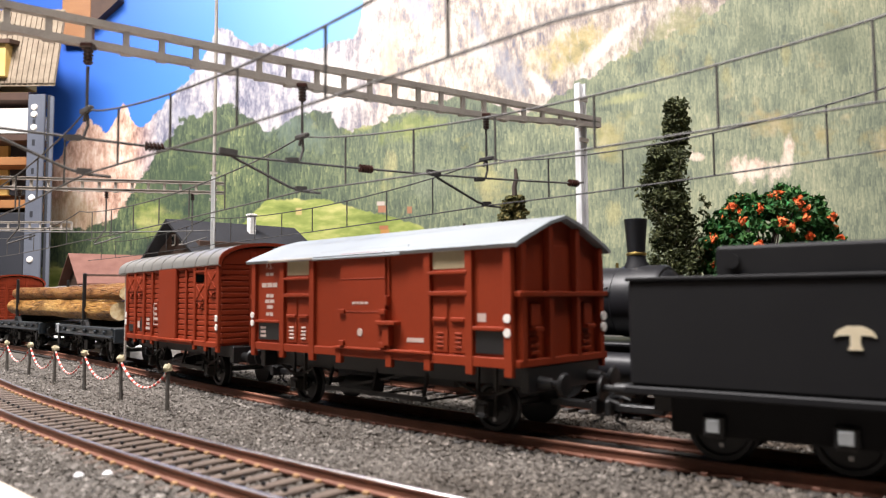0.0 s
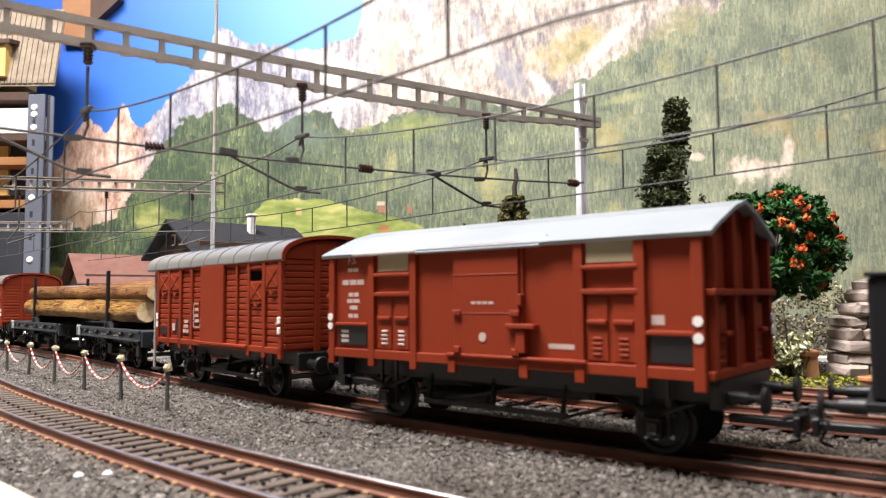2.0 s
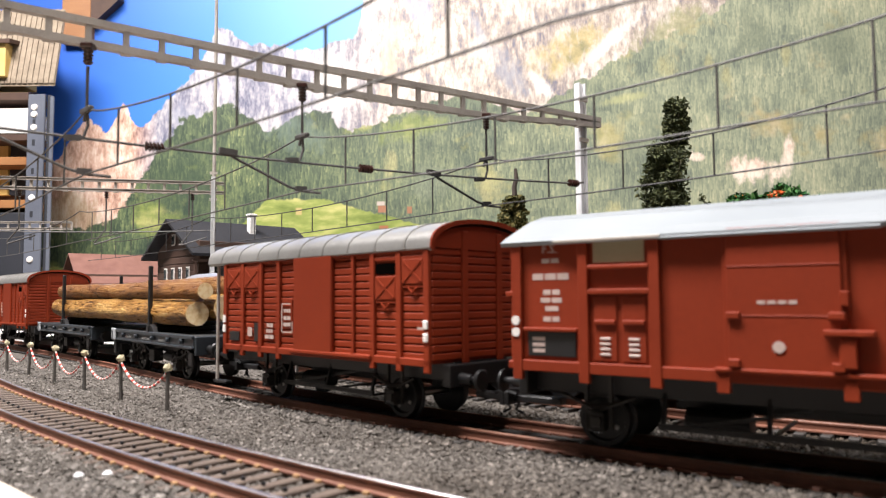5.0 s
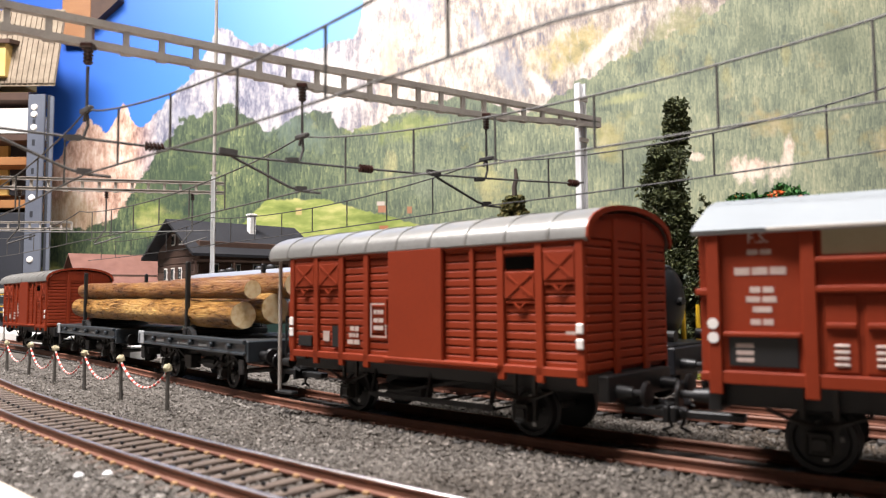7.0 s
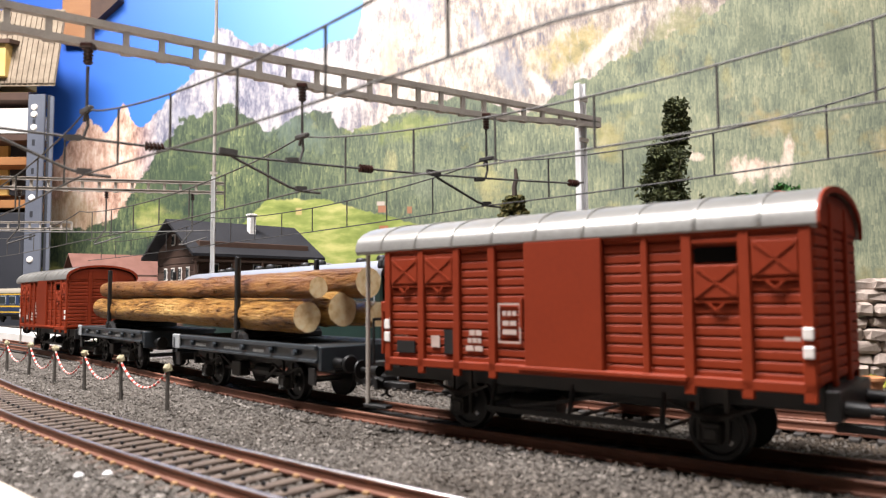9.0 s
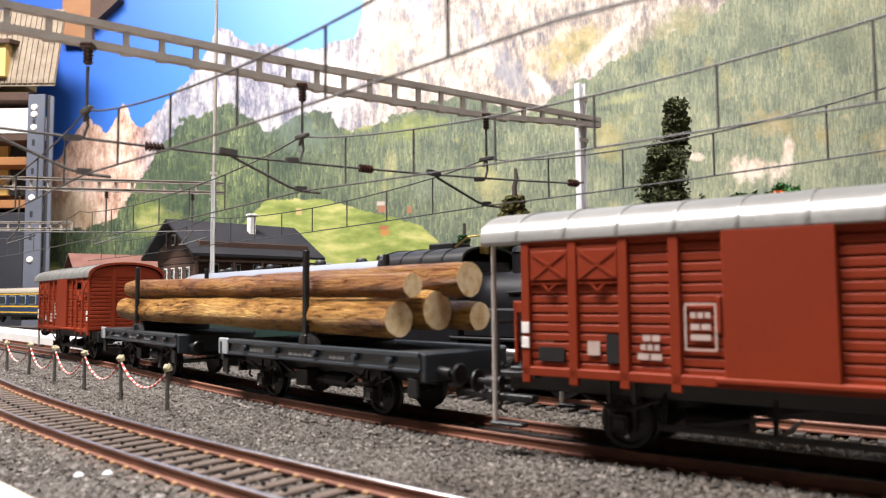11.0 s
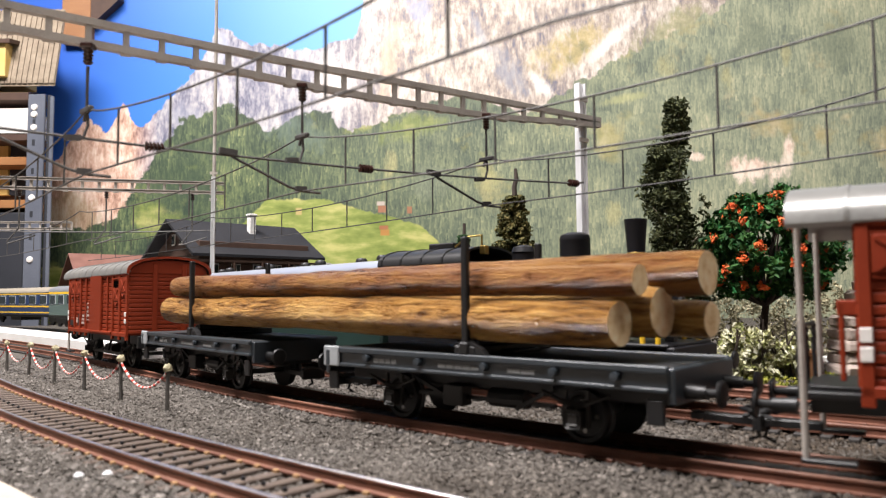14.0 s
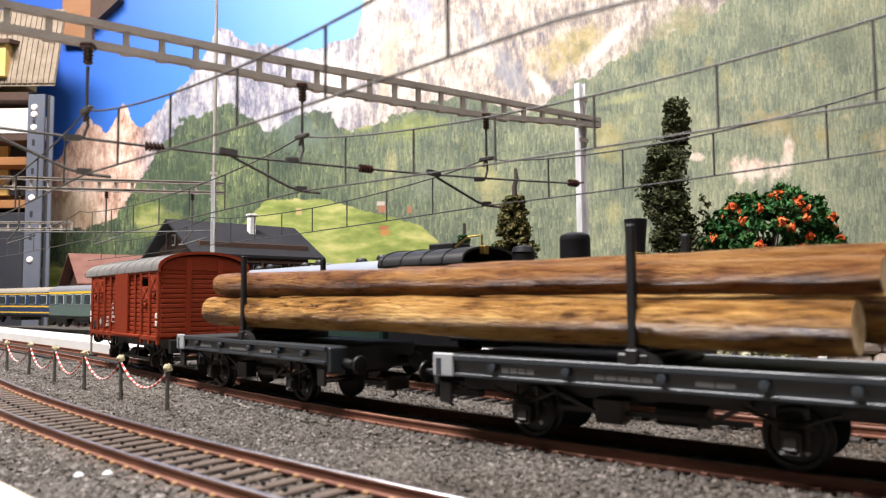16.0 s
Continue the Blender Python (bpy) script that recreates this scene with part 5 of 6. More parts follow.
# cross-span wire between the masts, with strain insulators
span = thing("cross_span_wire", "thin cross-span wire with brown strain insulators", "overhead wire", "overhead wires")
part("wire", Mesh().tube([gpt(u, 75.0 + 2.5 * ((u - 70) / 110) ** 2) for u in range(-95, 190, 8)] + [gpt(190, 78.4)], 0.38), WIRE, span)
for u in (-40, 33.7, 96.7, 185.0):
    z = 75.0 + 2.5 * ((u - 70) / 110) ** 2
    part("insulator", insulator_mesh(gpt(u - 2.4, z), tuple(G_DIR), 5, 1.4, 0.95), INSUL, span, "brown ribbed insulator", True)

# rod arms of the second gantry over the far tracks
for u in (14, 62, 108, 150):
    p = G2_A + G2_DIR * u
    h = thing("wire_hanger", "small dark hanger under the farther gantry", "wire hanger", "hangers under the gantry")
    part("insulator", insulator_mesh((p.x, p.y, 98), (0, 0, -1), 4), INSUL, h, "", True)
    q = p + G2_DIR * 6
    part("rod", Mesh().tube([(p.x, p.y, 94), (p.x, p.y, 82), (p.x, p.y, 76), (q.x, q.y, 68)], 0.45), WIRE, h)
    part("steady_arm", Mesh().tube([(q.x + 14, q.y + 4, 72), (q.x, q.y, 67)], 0.45), WIRE, h)
part_span = Mesh().tube([tuple((G2_A + G2_DIR * u)[:2]) + (74.0 + 2.0 * ((u - 95) / 90) ** 2,) for u in range(0, 196, 8)], 0.4)
sp2 = part("cross_span_wire", part_span, WIRE)
tagged(sp2, "thin cross-span wire under the farther gantry", "overhead wire", "overhead wires")
# ---- standing rolling stock behind ----


def rear_at(s, off=65.65):
    x, y, a = MAIN.at(s, off)
    return x, y, a


def steam_locomotive():
    """A small black steam locomotive; x forward, chimney at x = 0, rail at z = 0."""
    v = thing("steam_locomotive", "small black steam locomotive with brass-rimmed chimney and yellow handrails", "locomotive")
    part("boiler", Mesh().lathe([(0.5, -58), (10.2, -58), (10.2, -4), (10.6, -3.5), (10.6, 9), (10.0, 10), (0.5, 10.4)], 28, "x", (0, 0, 29)), GLOSS_BLACK, v, "black boiler", True)
    b = part("smokebox_door", Mesh().lathe([(0.5, 12.8), (4, 12.4), (8, 11.2), (9.2, 10.2), (9.2, 9.8), (0.5, 9.8)], 24, "x", (0, 0, 29)), GLOSS_BLACK, v, "domed smokebox door", True)
    part("door_wheel", Mesh().cyl((12.6, 0, 29), (14, 0, 29), 1.2, n=10).beam((13.4, -3, 29), (13.4, 3, 29), 0.5).beam((11.2, -7, 33), (11.6, 7, 33), 0.7), BLACK, b)
    ch = part("chimney", Mesh().lathe([(4.4, 36), (3.9, 39.2), (2.9, 41), (2.7, 43.4), (2.7, 44), (3.0, 49), (3.4, 53.4), (2.6, 53.6), (2.4, 50), (0.4, 49.8)], 22, "z"), GLOSS_BLACK, v, "flared black chimney", True)
    part("brass_ring", Mesh().lathe([(2.75, 42.6), (3.0, 42.9), (3.0, 43.3), (2.75, 43.5)], 22, "z"), BRASS, ch, "thin brass ring", True)
    part("sand_dome", Mesh().lathe([(5.0, 36), (4.8, 41), (4.8, 48.2), (4.9, 48.6), (4.5, 50.0), (2.5, 50.8), (0.3, 51)], 24, "z", (-21, 0, 0)), GLOSS_BLACK, v, "tall black dome", True)
    part("steam_dome", Mesh().lathe([(4.0, 36), (3.7, 40), (3.7, 45.2), (4.0, 45.6), (3.4, 47.2), (1.6, 47.9), (0.3, 48)], 24, "z", (-41, 0, 0)), GLOSS_BLACK, v, "small black dome", True)
    part("whistle", Mesh().cyl((-35, -1, 38), (-35, -1, 41.5), 0.5, n=8), BRASS, v)
    part("whistle", Mesh().cyl((-8, 3, 38), (-8, 3, 40.8), 0.5, n=8), BRASS, v)
    part("boiler_pipe", Mesh().tube([(-40, -10.2, 32), (-20, -10.6, 33), (-4, -10.8, 33)], 0.4).tube([(-14, -10.5, 30), (-14, -11, 22)], 0.6), GLOSS_BLACK, v)
    part("running_board", Mesh().box(-62, 16, -14.5, 14.5, 16.6, 17.6, 0.3), GLOSS_BLACK, v)
    part("side_tank", Mesh().box(-56, -30, -14, -9.5, 17.6, 27, 0.6).box(-56, -30, 9.5, 14, 17.6, 27, 0.6), GLOSS_BLACK, v)
    cab = part("cab", Mesh().box(-92, -58, -14.2, 14.2, 14, 33, 0.4).box(-92, -90.6, -14.2, 14.2, 33, 43, 0.2).box(-57.2, -58, -14.2, 14.2, 33, 43, 0.2)
               .box(-92, -88, -14.2, -13.4, 33, 43, 0.2).box(-62, -58, -14.2, -13.4, 33, 43, 0.2).box(-76, -73, -14.2, -13.4, 33, 43, 0.2).box(-92, -58, 13.4, 14.2, 33, 43, 0.2), GLOSS_BLACK, v, "black cab with open side windows")
    ro = arched(15.6, 42.2, 6.2, 14)
    roof = part("cab_roof", Mesh().extrude(ro + [(y * 0.96, z - 0.7) for y, z in ro][::-1], -96, -55), BLACK, cab, "black ribbed cab roof", True)
    for x in (-94, -84, -74, -64):
        part("rib", Mesh().extrude([(y * 1.01, z + 0.3) for y, z in ro] + list(ro)[::-1], x - 0.4, x + 0.4), BLACK, roof)
    part("roof_vent", Mesh().box(-80, -68, -5, 5, 47.6, 50.2, 0.4), BLACK, roof)
    part("roof_rail", Mesh().tube([(-66, -6, 48.4), (-60, -6, 51.6), (-54, -6, 51.8), (-54, -6, 46)], 0.4), BRASS, v, "brass rail")
    part("gauge_lamp", Mesh().box(-54, -51.4, -7.4, -5.2, 45.2, 48.2, 0.3), BRASS, v, "small brass lamp")
    for x, y in ((8, -13.5), (12.5, -13.5), (8, 13.5), (12.5, 13.5), (-34, -13.8)):
        part("handrail", Mesh().cyl((x, y, 17), (x, y, 28 if x > 0 else 21), 0.75, 0.6, 8), YELLOW, v, "yellow handrail", True)
    part("buffer_beam", Mesh().box(15, 17.5, -14.5, 14.5, 9.6, 16.8, 0.3), GLOSS_BLACK, v)
    buffers(v, 17.5, 1, 12.5)
    part("front_lamp", Mesh().cyl((13.5, -10, 19.6), (16, -10, 19.6), 1.6, n=12).cyl((13.5, 10, 19.6), (16, 10, 19.6), 1.6, n=12), BLACK, v)
    part("cylinder", Mesh().cyl((-6, -13.6, 10.6), (8, -13.6, 10.6), 4.4, n=18).cyl((-6, 13.6, 10.6), (8, 13.6, 10.6), 4.4, n=18), GLOSS_BLACK, v, "", True)
    part("air_tank", Mesh().cyl((-48, -12.4, 12.6), (-33, -12.4, 12.6), 2.1, n=16), STEEL, v, "bright steel air tank", True)
    part("frame", Mesh().box(-92, 15, -6, 6, 7, 16.6, 0.3), BLACK, v)
    for x in (-64, -42, -20):
        for y in (-9, 9):
            w = Mesh().lathe([(7.9, -1.2), (8.2, -0.6), (7.8, 1.2), (6.6, 1.0), (6.6, -0.8)], 26, "y", (x, y, 8))
            dw = part("driving_wheel", w, BLACK, v, "", True)
            for i in range(10):
                a = i * math.pi / 5
                part("spoke", Mesh().beam((x, y, 8), (x + 6.8 * math.cos(a), y, 8 + 6.8 * math.sin(a)), 0.8, 0.8), BLACK, dw)
    part("side_rod", Mesh().box(-66, -18, -11.6, -10.6, 4.6, 6.2, 0.3).box(-44, 2, -12.6, -11.8, 9.4, 10.8, 0.3), STEEL, v, "steel side rod")
    for y in (-9, 9):
        part("carrying_wheel", Mesh().lathe([(0.5, -1), (4.6, -1), (4.8, 1), (0.5, 1)], 20, "y", (2, y, 4.8)), BLACK, v, "", True)
    return v


s_ch, _ = track_offset(MAIN, (63.0, 220))
loco = steam_locomotive()
x1, y1, a1 = rear_at(s_ch)
loco.matrix_basis = mpose(x1, y1, RAIL_TOP, math.degrees(a1) - 1.5)

COACH_GREEN = surface("dark_green_coach_paint", (0.014, 0.030, 0.026), (0.022, 0.045, 0.038), 0.35, big=40, fine=1200, bump=0)
COACH_BLUE = surface("dark_blue_coach_paint", (0.016, 0.030, 0.075), (0.024, 0.045, 0.11), 0.35, big=40, fine=1200, bump=0)
COACH_GREY = surface("grey_green_coach_paint", (0.065, 0.10, 0.09), (0.095, 0.14, 0.125), 0.4, big=40, fine=1200, bump=0)
ROOF_TAN = surface("dusty_tan_coach_roof", (0.30, 0.26, 0.20), (0.38, 0.34, 0.27), 0.55, big=40, fine=1200, bump=0)
ROOF_STEEL = surface("pale_steel_roof", (0.40, 0.42, 0.46), (0.52, 0.54, 0.58), 0.32, 0.6, big=40, fine=1200, bump=0)
GLASS = Mat("dark_window_glass", 0.08, spec=0.6)
GLASS.b.inputs["Base Color"].default_value = (0.03, 0.04, 0.045, 1)
GLASS = GLASS.m


def coach(label, length, body_mat, roof_mat, stripes=(), half=15.5, top=36.0, rise=6.0, vents=True, windows=8):
    v = thing("passenger_coach", label, "passenger coach", "standing passenger coaches")
    L = length / 2
    body = part("body", Mesh().box(-L, L, -half, half, 11, top, 0.8), body_mat, v)
    ro = arched(half + 0.4, top - 0.4, rise, 18)
    roof = part("roof", Mesh().extrude(ro + [(y * 0.97, z - 0.8) for y, z in ro][::-1], -L - 0.6, L + 0.6), roof_mat, v, "smooth arched roof", True)
    for i in range(windows):
        xc = -L + (i + 0.5) * length / windows
        w = length / windows * 0.3
        for ys in (-half, half):
            fr = part("window", Mesh().box(xc - w - 0.5, xc + w + 0.5, ys - 0.3, ys + 0.3, 22.5, 32.5, 0.3), PLATE, body)
            part("pane", Mesh().box(xc - w, xc + w, ys - 0.4, ys + 0.4, 23.2, 31.8), GLASS, fr)
    for z0, z1, mat in stripes:
        for ys in (-half, half):
            part("stripe", Mesh().box(-L + 0.6, L - 0.6, ys - 0.15, ys + 0.15, z0, z1), mat, body, "painted stripe")
    if vents:
        for i in range(int(length / 24)):
            xc = -L + 12 + i * 24
            part("roof_vent", Mesh().lathe([(2.6, -0.6), (2.6, 0.4), (2.0, 1.3), (0.3, 1.6)], 14, "z", (xc, -3.0 if i % 2 else 3.0, top + rise + 0.2)), BLACK, roof, "small black roof vent", True)
    for e in (-1, 1):
        part("gangway", Mesh().box(e * L - 0.2 if e > 0 else e * L - 1.6, e * L + 1.6 if e > 0 else e * L + 0.2, -6, 6, 12, 34, 0.5), BLACK, v)
        m = Mesh().box(e * (L - 22) - 14, e * (L - 22) + 14, -11, -9.6, 3.5, 9.5, 0.6).box(e * (L - 22) - 14, e * (L - 22) + 14, 9.6, 11, 3.5, 9.5, 0.6)
        for xx in (-9, 9):
            for yy in (-8.5, 8.5):
                m.lathe([(0.5, -1), (5.2, -1), (5.2, 1), (0.5, 1)], 18, "y", (e * (L - 22) + xx, yy, 5.2))
        part("bogie", m, BLACK, v)
    part("underframe", Mesh().box(-L + 2, L - 2, -12, 12, 8.5, 11.2, 0.3).box(-14, 14, -11, 11, 4.5, 9, 0.5), BLACK, v)
    return v


silver = coach("dark green passenger coach with a pale steel roof", 196, COACH_GREEN, ROOF_STEEL, windows=9, top=39.0, rise=7.2)
silver.matrix_basis = MAIN.carry(s_ch - 202, 150, 65.65)
blue = coach("dark blue passenger coach with yellow stripes", 240, COACH_BLUE, ROOF_TAN, ((19.5, 21.0, YELLOW), (13.0, 14.2, YELLOW), (33.5, 34.6, YELLOW)), vents=False, windows=9)
blue.matrix_basis = mpose(-487, 842, 8, -38)
green = coach("grey-green passenger coach with a yellow stripe", 150, COACH_GREY, ROOF_STEEL, ((33.2, 35.2, YELLOW),), vents=False, windows=7)
green.matrix_basis = mpose(-340, 703, 8, -42)

# island platform beside the main track
SNOW = surface("pale_platform_surface", (0.66, 0.64, 0.60), (0.78, 0.76, 0.73), 0.85, big=30, fine=700, bump=0.0001)
pl = Mesh()
ss = list(np.arange(-900, -395, 12.0))
for s in ss:
    for off, z in ((27, 0), (27, 7.5), (60, 7.5), (60, 0)):
        px, py, _ = MAIN.at(s, off)
        pl.v.append((px, py, z))
for i in range(len(ss) - 1):
    for k in range(3):
        pl.f.append((i * 4 + k, i * 4 + k + 1, i * 4 + k + 5, i * 4 + k + 4))
        pl.mi.append(0)
pl.f += [(0, 1, 2, 3), tuple((len(ss) - 1) * 4 + k for k in range(4))]
pl.mi += [0, 0]
platform = part("pavement", pl, SNOW)
tagged(platform, "pale island platform beside the main track", "platform", kind="structure")
# ---- buildings ----
SLATE = surface("dark_slate_roof", (0.012, 0.012, 0.0145), (0.024, 0.024, 0.027), 0.8, spec=0.25, big=40, fine=900, bump=0.0001)
TIMBER = surface("dark_brown_timber", (0.050, 0.026, 0.018), (0.085, 0.046, 0.03), 0.7, big=60, fine=900, bump=0.0001)
RED_ROOF = surface("weathered_red_roof", (0.17, 0.075, 0.055), (0.25, 0.12, 0.09), 0.7, big=60, fine=900, bump=0.0001)
SHINGLE = surface("weathered_shingle", (0.19, 0.145, 0.10), (0.34, 0.275, 0.20), 0.8, big=120, fine=900, bump=0.0001)
OCHRE = surface("ochre_lit_wall", (0.62, 0.42, 0.12), (0.74, 0.53, 0.20), 0.7, big=60, fine=900, bump=0)
ORANGE_WOOD = surface("orange_brown_wood", (0.24, 0.10, 0.035), (0.34, 0.16, 0.06), 0.5, big=20, fine=300, bump=0.0001, stretch=(1, 1, 4))
IRON = surface("blue_grey_iron", (0.10, 0.11, 0.14), (0.15, 0.165, 0.20), 0.5, 0.2, big=20, fine=600, bump=0)
CHARCOAL = surface("charcoal_panel", (0.016, 0.018, 0.024), (0.028, 0.03, 0.038), 0.6, big=20, fine=600, bump=0)


def chalet(label, w, d, eave, ridge, roof_mat, over=9.0):
    """A timber house; ridge along x; gable ends at both sides."""
    v = thing("chalet", label, "house", "model houses")
    L = w / 2
    wl = part("wall", Mesh().extrude([(-d / 2, 0), (d / 2, 0), (d / 2, eave), (0, ridge - 2.5), (-d / 2, eave)], -L, L), TIMBER, v, "dark brown boarded wall")
    for z in np.arange(4, eave, 5.0):
        for ys in (-d / 2, d / 2):
            part("board", Mesh().box(-L, L, ys - 0.5, ys + 0.5, z, z + 4.4, 0.3), TIMBER, wl)
        for xs in (-L, L):
            part("board", Mesh().box(xs - 0.5, xs + 0.5, -d / 2, d / 2, z, z + 4.4, 0.3), TIMBER, wl)
    slope = (ridge - eave) / (d / 2)
    for s in (-1, 1):
        e = d / 2 + over
        part("roof", Mesh().extrude([(0, ridge), (s * e, ridge - slope * e), (s * e, ridge - slope * e - 1.8), (0, ridge - 1.8)], -L - over, L + over), roof_mat, v, "dark roof slope")
    for x in (-L, L):
        for y in (-d * 0.26, -d * 0.08, d * 0.10, d * 0.28):
            for z in ((eave * 0.68, eave * 0.68 + 9),) + (((eave + 2, eave + 10),) if abs(y) < d * 0.2 else ()):
                wn = part("window", Mesh().box(x - 0.9, x + 0.9, y - 2.6, y + 2.6, z[0], z[1], 0.2), WHITE, v, "white window frame")
                part("pane", Mesh().box(x - 1.1, x + 1.1, y - 1.9, y - 0.3, z[0] + 0.8, z[1] - 0.8).box(x - 1.1, x + 1.1, y + 0.3, y + 1.9, z[0] + 0.8, z[1] - 0.8), GLASS, wn)
    for x in np.linspace(-L + 10, L - 10, 5):
        for y in (-d / 2, d / 2):
            wn = part("window", Mesh().box(x - 3.4, x + 3.4, y - 0.9, y + 0.9, eave * 0.68, eave * 0.68 + 11, 0.2), WHITE, v, "white window frame")
            part("pane", Mesh().box(x - 2.7, x - 0.3, y - 1.1, y + 1.1, eave * 0.68 + 0.8, eave * 0.68 + 10.2).box(x + 0.3, x + 2.7, y - 1.1, y + 1.1, eave * 0.68 + 0.8, eave * 0.68 + 10.2), GLASS, wn)
    part("porch_beam", Mesh().beam((-L - over + 1, -d / 2 - over + 2, eave - 10), (L + over - 1, -d / 2 - over + 2, eave - 10), 1.4), TIMBER, v)
    for x in (-L - over + 3, -L / 2, 0, L / 2, L + over - 3):
        part("porch_post", Mesh().box(x - 0.8, x + 0.8, -d / 2 - over + 1.2, -d / 2 - over + 2.8, 0, eave - 9), TIMBER, v)
    return v


st = chalet("dark timber station house with a slate roof", 84, 66, 70, 90, SLATE, 9)
st.matrix_basis = mpose(-153, 525, 0, 44)
part("chimney", Mesh().box(5, 10, -14, -9, 78, 96, 0.4).box(4.4, 10.6, -14.6, -8.4, 95, 96.5, 0.3), SNOW, st, "cream chimney")
sh = chalet("low timber shed with a weathered red roof", 90, 80, 66, 97, RED_ROOF, 12)
sh.matrix_basis = mpose(-452, 985, 0, 40)
sh2 = chalet("small timber hut with a grey roof", 12, 12, 52, 58, SLATE, 2)
sh2.matrix_basis = mpose(-95, 560, 0, -20)

# tall hotel on the edge of the layout
hotel = thing("hotel", "tall model hotel with shingle roof and yellow-lit windows", "building", "model houses")
part("wall", Mesh().box(-560, -412, 720, 734, 0, 246, 0.6), TIMBER, hotel)
part("roof", Mesh().extrude([(690, 244), (690, 249), (706, 326), (706, 319)], -560, -378), SHINGLE, hotel, "steep weathered shingle roof")
for i in range(34):
    xs = -560 + i * 5.35
    part("shingle", Mesh().extrude([(688.5, 246.5), (688.5, 249.6 + 0.8 * (i % 3)), (705, 327), (706, 325)], xs + 0.3, xs + 4.9), SHINGLE, hotel)
dm = part("dormer", Mesh().box(-470, -424, 684, 740, 252, 286, 0.6), OCHRE, hotel, "ochre dormer")
part("dormer_roof", Mesh().extrude([(680, 284), (680, 288), (760, 304), (760, 300)], -476, -418), TIMBER, dm)
part("window", Mesh().box(-452, -432, 682, 686, 256, 276, 0.4), GLASS, dm)
for z, mat in ((236, TIMBER), (206, SNOW), (196, TIMBER), (172, ORANGE_WOOD), (130, ORANGE_WOOD)):
    part("balcony", Mesh().box(-560, -404, 690, 724, z - 6 if mat is not SNOW else z - 10, z + 2 if mat is not SNOW else z + 16, 0.5), mat, hotel, "balcony band")
for z0, z1 in ((178, 194), (140, 166), (96, 122)):
    for x0, x1, mt in ((-462, -436, OCHRE), (-434, -418, CHARCOAL), (-500, -468, CHARCOAL)):
        part("window", Mesh().box(x0, x1, 714, 721, z0, z1, 0.4), mt, hotel)
# iron upright of the shelf beside it
up = thing("iron_upright", "blue-grey iron upright with pale bolts", "upright")
part("post", Mesh().box(-404, -387.5, 690, 693, 0, 236, 0.6), IRON, up)
part("post", Mesh().box(-387.4, -383.2, 694, 696, 0, 236, 0.3), CHARCOAL, up, "dark slot of the upright")
part("post", Mesh().box(-383, -379.4, 691, 693, 0, 234, 0.4), IRON, up)
for z in (222.8, 215.8, 202.8, 134, 74):
    part("bolt", Mesh().lathe([(0.3, 0), (3.3, 0), (2.7, -1.4), (0.3, -1.9)], 14, "y", (-397.5, 690, z)), WHITE, up, "pale bolt", True)
for z in (208, 188, 160, 118, 96):
    part("slot", Mesh().box(-398.9, -396.1, 689.6, 690.2, z - 3.0, z + 3.0, 0.2), CHARCOAL, up, "dark oblong slot")
dk = part("cupboard", Mesh().box(-600, -405, 692, 718, 0, 120, 1.0), CHARCOAL)
tagged(dk, "charcoal cupboard side below the hotel", "cupboard")
# orange-brown wooden eave at the top corner
ev = thing("wooden_eave", "orange-brown wooden eave of a larger model house", "eave", "model houses")
part("board", Mesh().box(-588, -543, 1086, 1101, 432, 560, 1.0), ORANGE_WOOD, ev)
part("fascia", Mesh().extrude([(-542, 458), (-498, 500), (-498, 560), (-542, 560)], 1084, 1101, "y"), TIMBER, ev, "dark sloping fascia")
# these stand at the far end of the board, larger than the line's own scale
FAR = Matrix.Translation(EYE) @ Matrix.Scale(1.43, 4) @ Matrix.Translation(-Vector(EYE))
for ob in (hotel, up, dk):
    ob.matrix_basis = FAR
# ---- plants ----


def leaf_material(name, stops, trans=0.25):
    k = Mat(name, 0.7, spec=0.25)
    geo = k.t.nodes.new("ShaderNodeNewGeometry")
    c = k.ramp(geo.outputs["Random Per Island"], stops)
    k.color(k.mix(k.math("MULTIPLY", k.noise(90, 3), 0.5), c, stops[0][1]))
    return k.m


LEAF_ROSE = leaf_material("green_foam_leaves", [(0.0, (0.012, 0.045, 0.012)), (0.4, (0.03, 0.11, 0.022)), (0.75, (0.075, 0.17, 0.04)), (1.0, (0.02, 0.20, 0.05))])
LEAF_DARK = leaf_material("dark_olive_foliage", [(0.0, (0.022, 0.028, 0.011)), (0.5, (0.062, 0.075, 0.026)), (1.0, (0.125, 0.13, 0.05))])
LEAF_FIR = leaf_material("brown_green_needles", [(0.0, (0.04, 0.045, 0.014)), (0.5, (0.12, 0.115, 0.035)), (1.0, (0.28, 0.22, 0.08))])
LEAF_PALE = leaf_material("pale_blossom_bush", [(0.0, (0.16, 0.18, 0.05)), (0.5, (0.50, 0.48, 0.26)), (1.0, (0.86, 0.83, 0.70))])
LEAF_GREEN = leaf_material("fresh_green_needles", [(0.0, (0.015, 0.045, 0.015)), (1.0, (0.06, 0.14, 0.05))])
FLOWER = leaf_material("orange_flower_foam", [(0.0, (0.55, 0.09, 0.02)), (0.6, (0.80, 0.17, 0.04)), (1.0, (0.88, 0.30, 0.12))])
TRUNK = surface("dark_twig_bark", (0.025, 0.016, 0.012), (0.06, 0.042, 0.03), 0.8, big=120, fine=900, bump=0.0002)
TWIG = surface("pale_dry_twig", (0.28, 0.25, 0.18), (0.42, 0.38, 0.28), 0.8, big=120, fine=900, bump=0)


